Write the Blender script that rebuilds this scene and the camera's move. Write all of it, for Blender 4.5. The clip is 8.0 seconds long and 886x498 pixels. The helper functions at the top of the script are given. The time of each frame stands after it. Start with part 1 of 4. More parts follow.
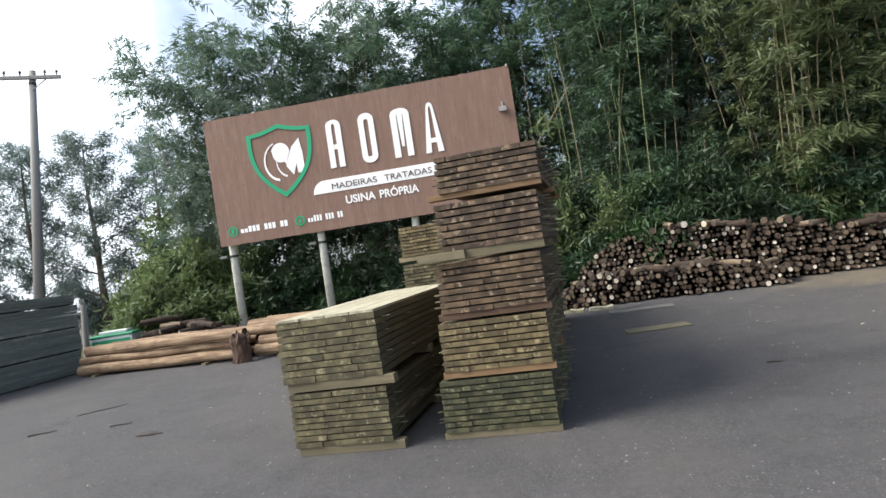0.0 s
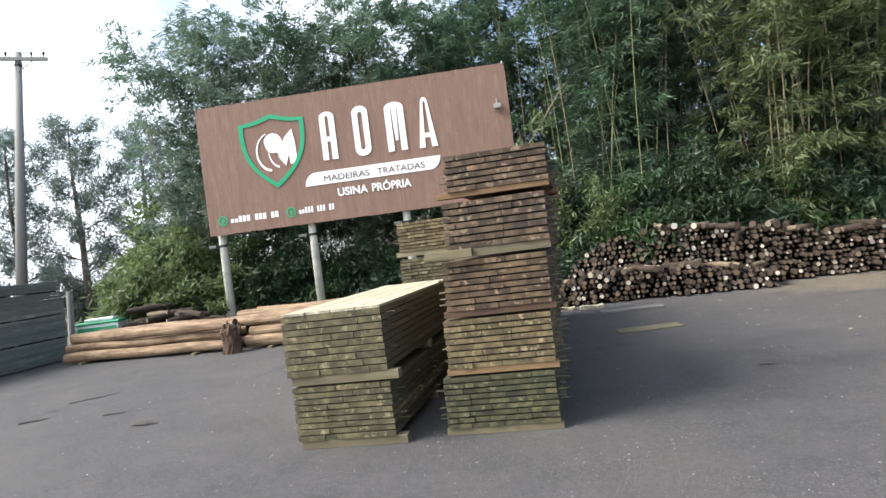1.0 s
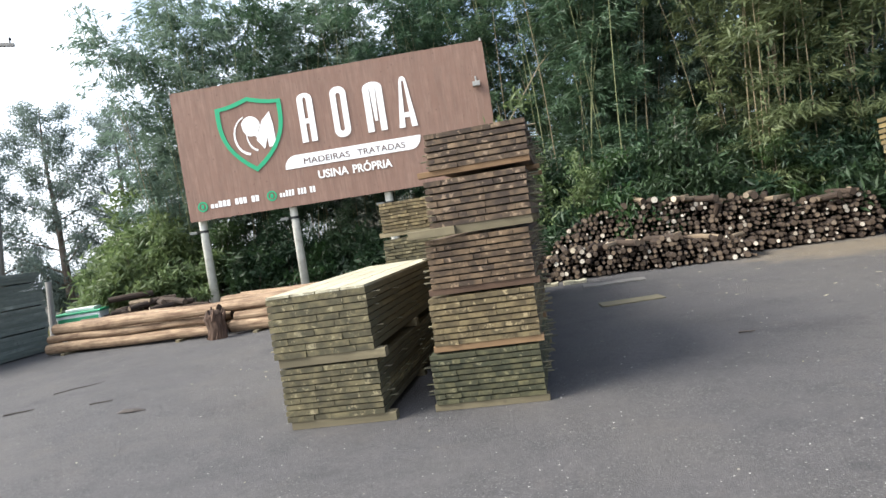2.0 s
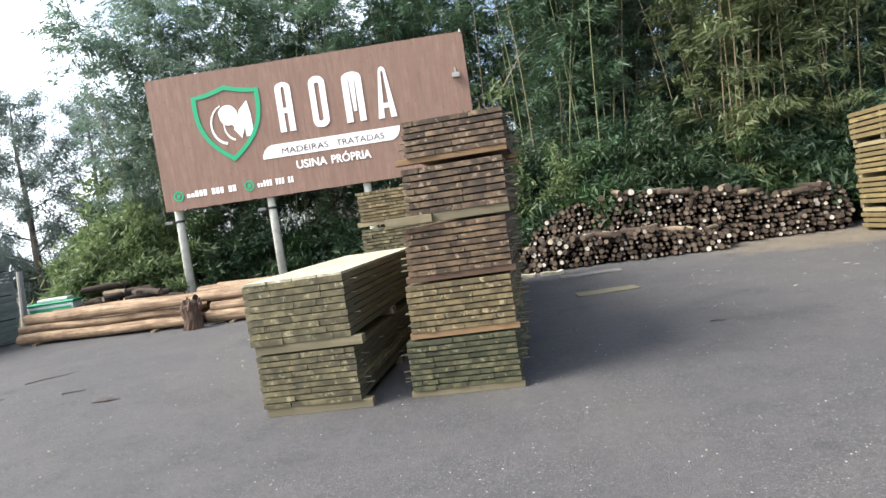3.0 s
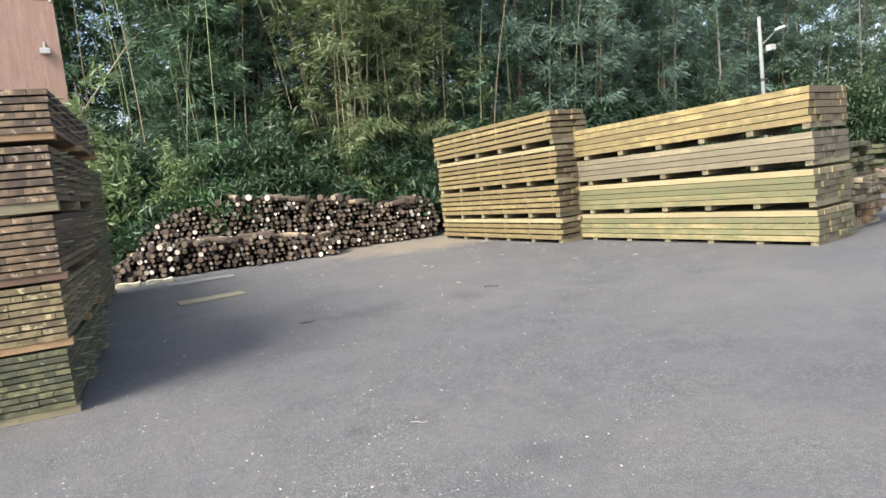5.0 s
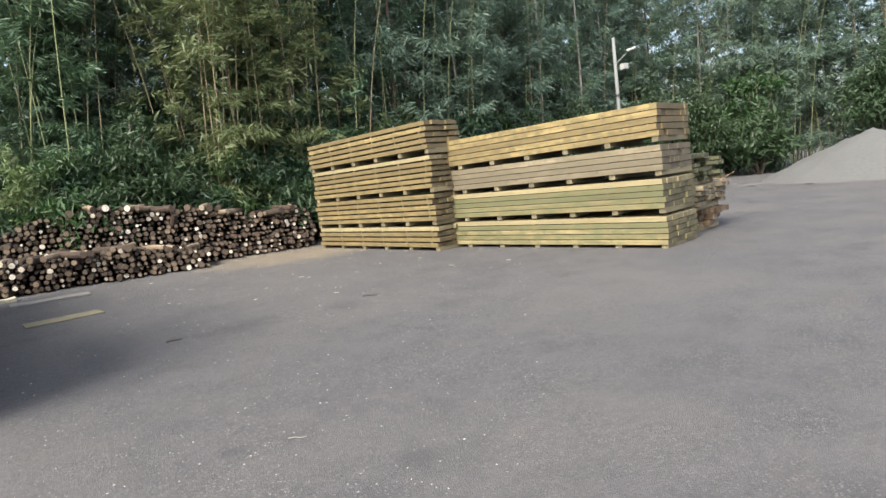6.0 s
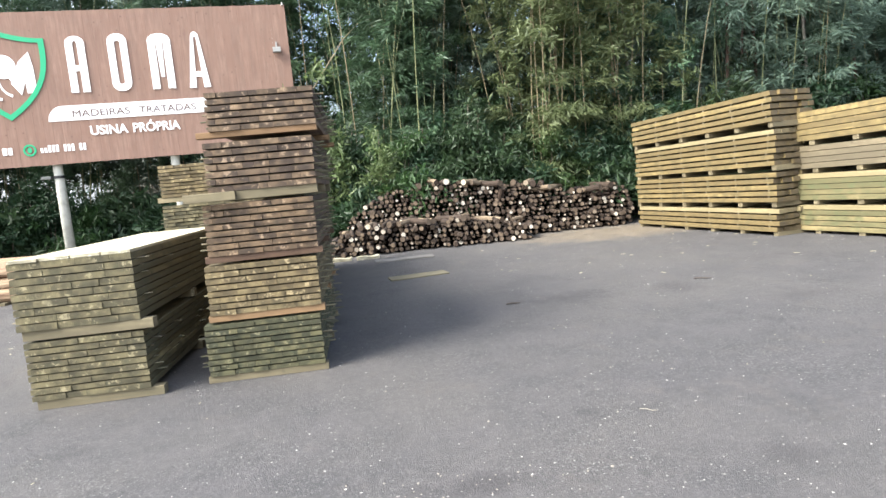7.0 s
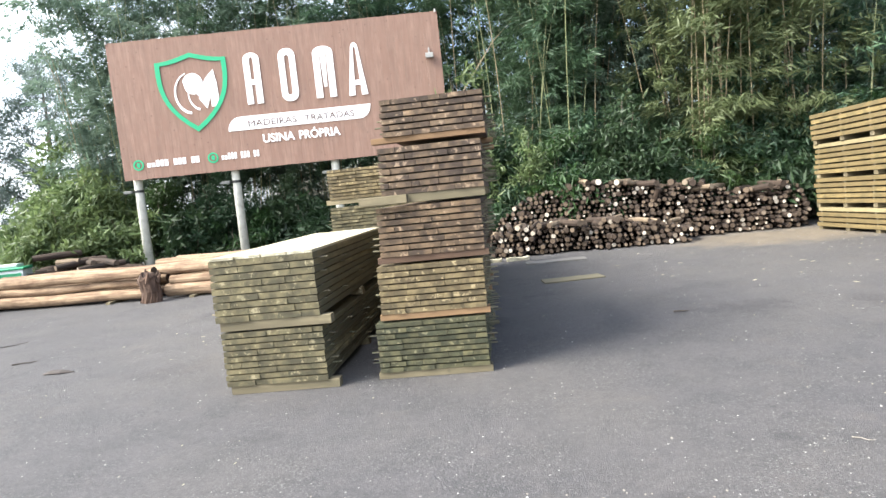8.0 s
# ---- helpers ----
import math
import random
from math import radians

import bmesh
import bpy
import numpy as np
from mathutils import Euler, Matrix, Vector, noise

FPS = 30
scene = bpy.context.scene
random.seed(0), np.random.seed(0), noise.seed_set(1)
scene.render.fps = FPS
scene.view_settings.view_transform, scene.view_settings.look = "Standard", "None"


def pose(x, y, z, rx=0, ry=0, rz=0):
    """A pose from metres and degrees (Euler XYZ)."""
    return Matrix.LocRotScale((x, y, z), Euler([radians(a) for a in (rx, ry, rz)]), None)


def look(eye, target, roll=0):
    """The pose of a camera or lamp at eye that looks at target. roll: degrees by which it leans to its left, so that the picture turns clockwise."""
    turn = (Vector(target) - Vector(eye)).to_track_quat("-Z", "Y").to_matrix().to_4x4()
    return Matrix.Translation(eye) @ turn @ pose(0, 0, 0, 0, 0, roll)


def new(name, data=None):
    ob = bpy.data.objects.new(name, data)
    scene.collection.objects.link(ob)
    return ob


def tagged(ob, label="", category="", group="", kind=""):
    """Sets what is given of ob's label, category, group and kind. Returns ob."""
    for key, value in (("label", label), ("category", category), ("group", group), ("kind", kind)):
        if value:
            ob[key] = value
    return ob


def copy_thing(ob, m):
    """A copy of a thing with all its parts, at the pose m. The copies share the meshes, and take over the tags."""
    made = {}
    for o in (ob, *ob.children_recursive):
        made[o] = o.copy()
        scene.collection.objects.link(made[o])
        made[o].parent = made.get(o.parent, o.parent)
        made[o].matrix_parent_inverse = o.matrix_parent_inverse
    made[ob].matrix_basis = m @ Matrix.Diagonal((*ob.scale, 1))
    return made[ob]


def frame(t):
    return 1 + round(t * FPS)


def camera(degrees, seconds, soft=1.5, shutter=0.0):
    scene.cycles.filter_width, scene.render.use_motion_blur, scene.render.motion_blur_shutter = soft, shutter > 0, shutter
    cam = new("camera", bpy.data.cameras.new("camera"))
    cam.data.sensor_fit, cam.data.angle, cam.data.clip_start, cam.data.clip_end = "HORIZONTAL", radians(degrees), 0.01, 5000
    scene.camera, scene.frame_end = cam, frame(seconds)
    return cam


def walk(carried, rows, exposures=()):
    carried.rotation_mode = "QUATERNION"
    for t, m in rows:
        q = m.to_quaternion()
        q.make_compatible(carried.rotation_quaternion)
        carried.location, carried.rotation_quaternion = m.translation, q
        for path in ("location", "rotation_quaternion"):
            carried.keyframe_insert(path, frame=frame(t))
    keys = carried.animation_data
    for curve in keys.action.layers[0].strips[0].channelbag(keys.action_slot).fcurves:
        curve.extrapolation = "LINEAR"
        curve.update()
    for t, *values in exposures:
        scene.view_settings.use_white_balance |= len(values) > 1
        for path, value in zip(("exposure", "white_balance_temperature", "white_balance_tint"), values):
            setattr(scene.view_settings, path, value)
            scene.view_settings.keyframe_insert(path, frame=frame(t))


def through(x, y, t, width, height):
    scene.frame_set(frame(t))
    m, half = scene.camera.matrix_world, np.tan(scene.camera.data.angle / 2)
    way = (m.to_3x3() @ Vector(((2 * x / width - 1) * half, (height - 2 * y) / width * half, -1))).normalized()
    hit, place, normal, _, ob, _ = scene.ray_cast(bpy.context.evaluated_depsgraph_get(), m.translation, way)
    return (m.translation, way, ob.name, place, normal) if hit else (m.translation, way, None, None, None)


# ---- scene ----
cam = camera(70.0, 8.0)
PATH = [
    (0, (0.234, 0.085, 1.526), (-0.222, 2.032, 1.55), -8.7),
    (0.5, (0.091, 0.009, 1.541), (-0.302, 1.97, 1.547), -7.4),
    (1, (0.065, -0.006, 1.585), (-0.345, 1.952, 1.583), -7.3),
    (1.5, (0.053, -0.017, 1.57), (-0.351, 1.941, 1.512), -8.1),
    (1.7, (0.063, -0.025, 1.572), (-0.324, 1.936, 1.496), -9.1),
    (2.8, (0.066, -0.042, 1.529), (-0.226, 1.936, 1.481), -7.1),
    (3, (0.082, -0.057, 1.521), (-0.224, 1.917, 1.418), -8.5),
    (3.5, (0.163, -0.056, 1.506), (-0.047, 1.928, 1.361), -9.1),
    (4, (0.319, -0.053, 1.477), (0.31, 1.941, 1.332), -8.1),
    (4.5, (0.474, -0.044, 1.451), (0.824, 1.913, 1.237), -6.1),
    (5, (0.6, -0.051, 1.443), (1.368, 1.782, 1.217), -5.9),
    (5.2, (0.643, -0.029, 1.436), (1.578, 1.726, 1.217), -5.3),
    (5.74, (0.66, -0.06, 1.445), (1.787, 1.58, 1.205), -5.6),
    (6.3, (0.484, -0.103, 1.466), (1.43, 1.641, 1.21), -6.9),
    (6.5, (0.423, -0.082, 1.471), (1.13, 1.77, 1.201), -7.3),
    (7, (0.214, -0.087, 1.491), (0.451, 1.887, 1.273), -5.5),
    (7.5, (0.077, -0.122, 1.505), (-0.075, 1.864, 1.324), -5.0),
    (8, (-0.009, -0.029, 1.529), (-0.206, 1.954, 1.356), -6.0),
]
walk(cam, [(t, look(eye, target, roll)) for t, eye, target, roll in PATH],
     [(0, 1.02, 6500, 10), (0.5, 1.27, 6500, 10), (1, 1.35, 6500, 10), (1.5, 1.39, 6500, 10), (3, 1.59, 6500, 10), (3.5, 1.66, 6500, 10), (4, 1.76, 6500, 10), (4.5, 1.86, 6500, 10), (5, 1.93, 6500, 10), (5.7, 1.80, 6600, 10), (6.5, 1.52, 6850, 12), (7, 2.02, 6500, 10), (7.5, 2.05, 6500, 10), (8, 2.06, 6500, 10)])


# ---- daylight: a hazy sun from behind on the left, and the sky ----
SUN_AZ, SUN_EL = -114.0, 46.0          # degrees from +y towards +x, and above the ground
world = bpy.data.worlds.new("world")
scene.world = world
world.use_nodes = True
wn = world.node_tree
sky = wn.nodes.new("ShaderNodeTexSky")
sky.sky_type, sky.sun_disc = "NISHITA", False
sky.sun_elevation, sky.sun_rotation = radians(SUN_EL), radians(SUN_AZ)
sky.air_density, sky.dust_density, sky.ozone_density = 1.0, 5.0, 1.0
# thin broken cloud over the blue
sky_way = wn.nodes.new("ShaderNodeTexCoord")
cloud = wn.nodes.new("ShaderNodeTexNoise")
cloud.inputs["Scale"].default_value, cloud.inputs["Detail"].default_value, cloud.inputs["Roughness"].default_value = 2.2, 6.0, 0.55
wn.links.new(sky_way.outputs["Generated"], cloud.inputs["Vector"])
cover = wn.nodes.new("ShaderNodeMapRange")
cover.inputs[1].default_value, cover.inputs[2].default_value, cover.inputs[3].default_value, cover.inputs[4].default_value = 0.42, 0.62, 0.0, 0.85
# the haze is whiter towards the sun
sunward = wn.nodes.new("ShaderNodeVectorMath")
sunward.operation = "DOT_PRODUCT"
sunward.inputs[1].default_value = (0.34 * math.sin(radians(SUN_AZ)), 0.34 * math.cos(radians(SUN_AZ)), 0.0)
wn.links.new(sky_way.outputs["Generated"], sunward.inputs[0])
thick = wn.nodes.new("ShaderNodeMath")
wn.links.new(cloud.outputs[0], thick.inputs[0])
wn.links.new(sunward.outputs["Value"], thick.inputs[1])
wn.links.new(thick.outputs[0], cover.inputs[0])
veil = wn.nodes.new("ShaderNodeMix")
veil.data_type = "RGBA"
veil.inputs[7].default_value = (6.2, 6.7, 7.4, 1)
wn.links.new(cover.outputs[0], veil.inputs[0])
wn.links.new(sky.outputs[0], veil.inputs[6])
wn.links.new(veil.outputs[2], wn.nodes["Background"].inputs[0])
wn.nodes["Background"].inputs[1].default_value = 0.15
sun = new("sun", bpy.data.lights.new("sun", "SUN"))
sun.data.energy, sun.data.angle, sun.data.color = 2.85, radians(30.0), (1.0, 0.975, 0.895)
sun_way = Vector((math.sin(radians(SUN_AZ)) * math.cos(radians(SUN_EL)), math.cos(radians(SUN_AZ)) * math.cos(radians(SUN_EL)), math.sin(radians(SUN_EL))))
sun.matrix_world = look(sun_way * 40, (0, 0, 0))


# ---- materials ----
def shader(name, rough=0.8, metal=0.0):
    m = bpy.data.materials.new(name)
    m.use_nodes = True
    b = m.node_tree.nodes["Principled BSDF"]
    b.inputs["Roughness"].default_value, b.inputs["Metallic"].default_value = rough, metal
    return m, m.node_tree, b


def node(nt, kind, **values):
    n = nt.nodes.new("ShaderNode" + kind)
    for key, v in values.items():
        n.inputs[key].default_value = v
    return n


def mixed(nt, fac, a, b, blend="MIX"):
    """A colour mix; each of fac, a and b is a value or a socket."""
    n = nt.nodes.new("ShaderNodeMix")
    n.data_type, n.blend_type = "RGBA", blend
    for i, v in ((0, fac), (6, a), (7, b)):
        if isinstance(v, bpy.types.NodeSocket):
            nt.links.new(v, n.inputs[i])
        else:
            n.inputs[i].default_value = (*v, 1) if isinstance(v, tuple) else v
    return n.outputs[2]


def ramp(nt, fac, lo, hi, a=0.0, b=1.0):
    n = nt.nodes.new("ShaderNodeMapRange")
    n.inputs[1].default_value, n.inputs[2].default_value, n.inputs[3].default_value, n.inputs[4].default_value = lo, hi, a, b
    nt.links.new(fac, n.inputs[0])
    return n.outputs[0]


def maths(nt, op, a, b=0.0):
    n = nt.nodes.new("ShaderNodeMath")
    n.operation = op
    for i, v in ((0, a), (1, b)):
        if isinstance(v, bpy.types.NodeSocket):
            nt.links.new(v, n.inputs[i])
        else:
            n.inputs[i].default_value = v
    return n.outputs[0]


def coords(nt, scale=(1, 1, 1), shifted=True):
    """Object coordinates in metres, moved by the object's own random number."""
    tc = nt.nodes.new("ShaderNodeTexCoord")
    mp = nt.nodes.new("ShaderNodeMapping")
    mp.inputs["Scale"].default_value = scale
    nt.links.new(tc.outputs["Object"], mp.inputs[0])
    if shifted:
        info = nt.nodes.new("ShaderNodeObjectInfo")
        cb = nt.nodes.new("ShaderNodeCombineXYZ")
        for i, k in enumerate((37.0, 91.0, 53.0)):
            nt.links.new(maths(nt, "MULTIPLY", info.outputs["Random"], k), cb.inputs[i])
        nt.links.new(cb.outputs[0], mp.inputs["Location"])
    return mp.outputs[0], tc


def noise_tex(nt, vec, scale, detail=4.0, rough=0.6):
    n = node(nt, "TexNoise", Scale=scale, Detail=detail, Roughness=rough)
    nt.links.new(vec, n.inputs["Vector"])
    return n.outputs[0]


def bump(nt, b, height, strength, distance):
    n = node(nt, "Bump", Strength=strength, Distance=distance)
    nt.links.new(height, n.inputs["Height"])
    nt.links.new(n.outputs[0], b.inputs["Normal"])


def timber(name, pale, deep, moss=0.3, mosscol=(0.10, 0.13, 0.06), end_dark=0.75, axis=1, end_tone=1.0, fresh=0.6):
    """Sawn, treated timber: grain along the board, blotches, end grain with rings, each board its own tone."""
    m, nt, b = shader(name, 0.82)
    stretch = [26.0, 26.0, 26.0]
    stretch[axis] = 1.6
    vec, tc = coords(nt, tuple(stretch))
    plain, _ = coords(nt)
    grain = noise_tex(nt, vec, 1.0, 5.0, 0.65)
    blotch = noise_tex(nt, plain, 5.0, 3.0)
    info = nt.nodes.new("ShaderNodeObjectInfo")
    tone = mixed(nt, ramp(nt, info.outputs["Random"], 0.22, 0.72), deep, pale)
    tone = mixed(nt, ramp(nt, info.outputs["Random"], 0.88, 0.92, 0.0, fresh), tone, tuple(min(0.75, c * 1.7) for c in pale))
    col = mixed(nt, ramp(nt, grain, 0.35, 0.72, 0.0, 0.55), tone, tuple(c * 0.5 for c in deep))
    streak_scale = [5.0, 5.0, 5.0]
    streak_scale[axis] = 0.5
    svec, _ = coords(nt, tuple(streak_scale))
    col = mixed(nt, ramp(nt, noise_tex(nt, svec, 1.6, 5.0, 0.7), 0.44, 0.62, 0.0, 0.5), col, tuple(c * 0.55 for c in deep))
    col = mixed(nt, ramp(nt, blotch, 0.48, 0.62, 0.0, moss), col, mosscol)
    # stains that run some way along a board, and knots
    long_scale = [4.0, 4.0, 4.0]
    long_scale[axis] = 1.1
    lvec, _ = coords(nt, tuple(long_scale))
    col = mixed(nt, ramp(nt, noise_tex(nt, lvec, 1.0, 4.0, 0.7), 0.45, 0.58, 0.0, 0.6), col, tuple(0.6 * a + 0.25 * c for a, c in zip(deep, mosscol)))
    knots = node(nt, "TexVoronoi", Scale=4.5)
    nt.links.new(plain, knots.inputs["Vector"])
    col = mixed(nt, ramp(nt, knots.outputs[0], 0.06, 0.13, 0.6, 0.0), col, tuple(c * 0.4 for c in deep))
    sep = nt.nodes.new("ShaderNodeSeparateXYZ")
    nt.links.new(tc.outputs["Normal"], sep.inputs[0])
    is_end = maths(nt, "GREATER_THAN", maths(nt, "ABSOLUTE", sep.outputs[axis]), 0.7)
    rings = node(nt, "TexWave", Scale=22.0, Distortion=6.0, Detail=2.0)
    nt.links.new(plain, rings.inputs["Vector"])
    fine = noise_tex(nt, plain, 60.0, 3.0)
    endc = mixed(nt, ramp(nt, rings.outputs[1], 0.2, 0.8, 0.0, 0.35), col, tuple(c * 0.45 for c in deep))
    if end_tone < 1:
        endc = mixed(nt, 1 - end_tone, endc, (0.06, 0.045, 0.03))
    endc = mixed(nt, ramp(nt, fine, 0.45, 0.65, 0.0, 1 - end_dark), endc, (0.03, 0.028, 0.02))
    worn = noise_tex(nt, plain, 13.0, 4.0, 0.7)
    stain = noise_tex(nt, plain, 16.0, 3.0, 0.6)
    endc = mixed(nt, ramp(nt, stain, 0.46, 0.6, 0.0, 0.6), endc, tuple(c * 0.45 for c in deep))
    endc = mixed(nt, ramp(nt, worn, 0.575, 0.625, 0.0, 0.7 * end_tone), endc, tuple(min(0.7, (c * 1.5 + 0.05) * end_tone) for c in pale))
    # each sawn end takes the weather in its own way
    own_end = noise_tex(nt, plain, 7.0, 1.0)
    endc = mixed(nt, ramp(nt, own_end, 0.38, 0.56, 0.4 * end_tone, 0.0), endc, tuple(min(0.7, c * 1.15) for c in pale))
    endc = mixed(nt, ramp(nt, noise_tex(nt, plain, 9.0, 2.0), 0.50, 0.64, 0.0, 0.65), endc, tuple(c * 0.6 for c in deep))
    nt.links.new(mixed(nt, is_end, col, endc), b.inputs["Base Color"])
    bump(nt, b, grain, 0.35, 0.004)
    return m


def plain_paint(name, colour, rough=0.6, wear=0.25, dirt=(0.12, 0.10, 0.08), scale=6.0, metal=0.0):
    m, nt, b = shader(name, rough, metal)
    vec, _ = coords(nt)
    n1, n2 = noise_tex(nt, vec, scale, 5.0), noise_tex(nt, vec, scale * 9, 3.0)
    col = mixed(nt, ramp(nt, n1, 0.45, 0.75, 0.0, wear), colour, dirt)
    col = mixed(nt, ramp(nt, n2, 0.45, 0.7, 0.0, wear * 0.5), col, tuple(c * 0.7 for c in colour))
    nt.links.new(col, b.inputs["Base Color"])
    bump(nt, b, n2, 0.2, 0.003)
    return m


def leafage(name, dark, light, through=0.35, rough=0.5):
    m, nt, b = shader(name, rough)
    geo = nt.nodes.new("ShaderNodeNewGeometry")
    info = nt.nodes.new("ShaderNodeObjectInfo")
    vec, _ = coords(nt)
    patch = noise_tex(nt, vec, 1.3, 2.0)
    r = maths(nt, "ADD", maths(nt, "MULTIPLY", geo.outputs["Random Per Island"], 0.6), maths(nt, "MULTIPLY", ramp(nt, patch, 0.3, 0.7), 0.4))
    col = mixed(nt, r, dark, light)
    col = mixed(nt, ramp(nt, info.outputs["Random"], 0.0, 1.0, 0.0, 0.25), col, (0.09, 0.10, 0.03))
    nt.links.new(col, b.inputs["Base Color"])
    tr = nt.nodes.new("ShaderNodeBsdfTranslucent")
    nt.links.new(col, tr.inputs[0])
    mx = nt.nodes.new("ShaderNodeMixShader")
    mx.inputs[0].default_value = through
    nt.links.new(b.outputs[0], mx.inputs[1])
    nt.links.new(tr.outputs[0], mx.inputs[2])
    nt.links.new(mx.outputs[0], nt.nodes["Material Output"].inputs[0])
    return m


def bark(name, a, c, scale=18.0, cut=None, cut_axis=1, joined=False):
    """Round wood: streaked bark, and, where cut is given, sawn ends that are fresh on some and grey on others."""
    m, nt, b = shader(name, 0.9)
    stretch = [scale, scale, scale]
    stretch[cut_axis] = scale * 0.12
    vec, tc = coords(nt, tuple(stretch))
    plain, _ = coords(nt)
    n1, n2 = noise_tex(nt, vec, 1.0, 5.0, 0.7), noise_tex(nt, plain, 4.0, 3.0)
    col = mixed(nt, ramp(nt, n1, 0.35, 0.7), a, c)
    col = mixed(nt, ramp(nt, n2, 0.5, 0.75, 0.0, 0.5), col, tuple(v * 0.5 for v in a))
    if cut:
        info = nt.nodes.new("ShaderNodeObjectInfo")
        sep = nt.nodes.new("ShaderNodeSeparateXYZ")
        nt.links.new(tc.outputs["Normal"], sep.inputs[0])
        is_end = maths(nt, "GREATER_THAN", maths(nt, "ABSOLUTE", sep.outputs[cut_axis]), 0.8)
        own = nt.nodes.new("ShaderNodeNewGeometry").outputs["Random Per Island"] if joined else info.outputs["Random"]
        fresh = ramp(nt, own, 0.82, 0.95)
        endc = mixed(nt, fresh, mixed(nt, ramp(nt, own, 0.0, 0.8), (0.03, 0.018, 0.011), (0.165, 0.118, 0.078)), cut)
        endc = mixed(nt, ramp(nt, noise_tex(nt, plain, 30.0, 3.0), 0.4, 0.7, 0.0, 0.45), endc, (0.05, 0.035, 0.025))
        col = mixed(nt, is_end, col, endc)
    nt.links.new(col, b.inputs["Base Color"])
    bump(nt, b, n1, 0.6, 0.012)
    return m


def yard_surface():
    """Worn asphalt strewn with grit, browner where earth has been carried onto it, sandy beside the logs."""
    m, nt, b = shader("worn_asphalt", 0.88)
    tc = nt.nodes.new("ShaderNodeTexCoord")
    pos = tc.outputs["Object"]
    sep = nt.nodes.new("ShaderNodeSeparateXYZ")
    nt.links.new(pos, sep.inputs[0])
    grit, fine = noise_tex(nt, pos, 45.0, 3.0, 0.8), noise_tex(nt, pos, 160.0, 2.0)
    broad, mid = noise_tex(nt, pos, 0.35, 4.0), noise_tex(nt, pos, 2.2, 5.0, 0.65)
    col = mixed(nt, ramp(nt, grit, 0.3, 0.75), (0.0575, 0.0535, 0.0545), (0.113, 0.1035, 0.1035))
    col = mixed(nt, ramp(nt, mid, 0.40, 0.66, 0.0, 0.75), col, (0.053, 0.0512, 0.0515))
    col = mixed(nt, ramp(nt, broad, 0.44, 0.60, 0.0, 0.7), col, (0.100, 0.091, 0.085))
    # sand and bark crumbs in front of the log piles and along the stacks
    dx = maths(nt, "MULTIPLY", maths(nt, "SUBTRACT", sep.outputs[0], 5.6), 0.42)
    dy = maths(nt, "MULTIPLY", maths(nt, "SUBTRACT", sep.outputs[1], 13.2), 0.62)
    far = maths(nt, "SQRT", maths(nt, "ADD", maths(nt, "MULTIPLY", dx, dx), maths(nt, "MULTIPLY", dy, dy)))
    edge = maths(nt, "ADD", far, maths(nt, "MULTIPLY", maths(nt, "SUBTRACT", mid, 0.5), 1.2))
    col = mixed(nt, ramp(nt, edge, 0.5, 1.1, 0.75, 0.0), col, (0.205, 0.16, 0.105))
    # bare earth beyond the yard
    earth = maths(nt, "ADD", sep.outputs[1], maths(nt, "MULTIPLY", mid, 1.5))
    col = mixed(nt, ramp(nt, earth, 15.6, 16.6), col, (0.06, 0.05, 0.034))
    specks = node(nt, "TexVoronoi", Scale=34.0)
    nt.links.new(pos, specks.inputs["Vector"])
    col = mixed(nt, ramp(nt, specks.outputs[0], 0.05, 0.16, 0.6, 0.0), col, (0.24, 0.23, 0.215))
    patches = noise_tex(nt, pos, 0.9, 4.0, 0.7)
    col = mixed(nt, ramp(nt, patches, 0.60, 0.70, 0.0, 0.55), col, (0.036, 0.034, 0.036))
    # old oil stains with ragged edges
    ragged = maths(nt, "MULTIPLY", maths(nt, "SUBTRACT", noise_tex(nt, pos, 5.0, 4.0), 0.5), 1.8)
    for cx, cy, kx, ky, most in ((2.19, 2.67, 5.0, 6.5, 0.45), (3.71, 6.77, 2.6, 2.2, 0.5), (2.49, 6.87, 1.5, 2.6, 0.5), (5.8, 8.0, 1.0, 2.4, 0.3), (4.6, 5.7, 1.6, 3.0, 0.3), (-3.6, 6.1, 1.6, 2.5, 0.35), (0.62, 2.82, 2.6, 7.0, 0.6), (-0.6, 2.75, 2.0, 8.0, 0.35)):
        sx = maths(nt, "MULTIPLY", maths(nt, "SUBTRACT", sep.outputs[0], cx), kx)
        sy = maths(nt, "MULTIPLY", maths(nt, "SUBTRACT", sep.outputs[1], cy), ky)
        reach = maths(nt, "SQRT", maths(nt, "ADD", maths(nt, "MULTIPLY", sx, sx), maths(nt, "MULTIPLY", sy, sy)))
        col = mixed(nt, ramp(nt, maths(nt, "ADD", reach, ragged), 0.3, 0.95, most, 0.0), col, (0.04, 0.035, 0.036))
    dust = noise_tex(nt, pos, 1.3, 5.0, 0.7)
    col = mixed(nt, ramp(nt, dust, 0.56, 0.70, 0.0, 0.35), col, (0.125, 0.105, 0.090))
    pits = noise_tex(nt, pos, 14.0, 5.0, 0.75)
    col = mixed(nt, ramp(nt, pits, 0.36, 0.62, 0.35, 0.0), col, (0.035, 0.033, 0.034))
    # the stones in the asphalt, laid bare in some places and rolled smooth in others
    stones = node(nt, "TexVoronoi", Scale=110.0)
    nt.links.new(pos, stones.inputs["Vector"])
    tone = nt.nodes.new("ShaderNodeSeparateColor")
    nt.links.new(stones.outputs["Color"], tone.inputs[0])
    bare = ramp(nt, noise_tex(nt, pos, 1.1, 4.0, 0.6), 0.42, 0.62, 0.12, 0.8)
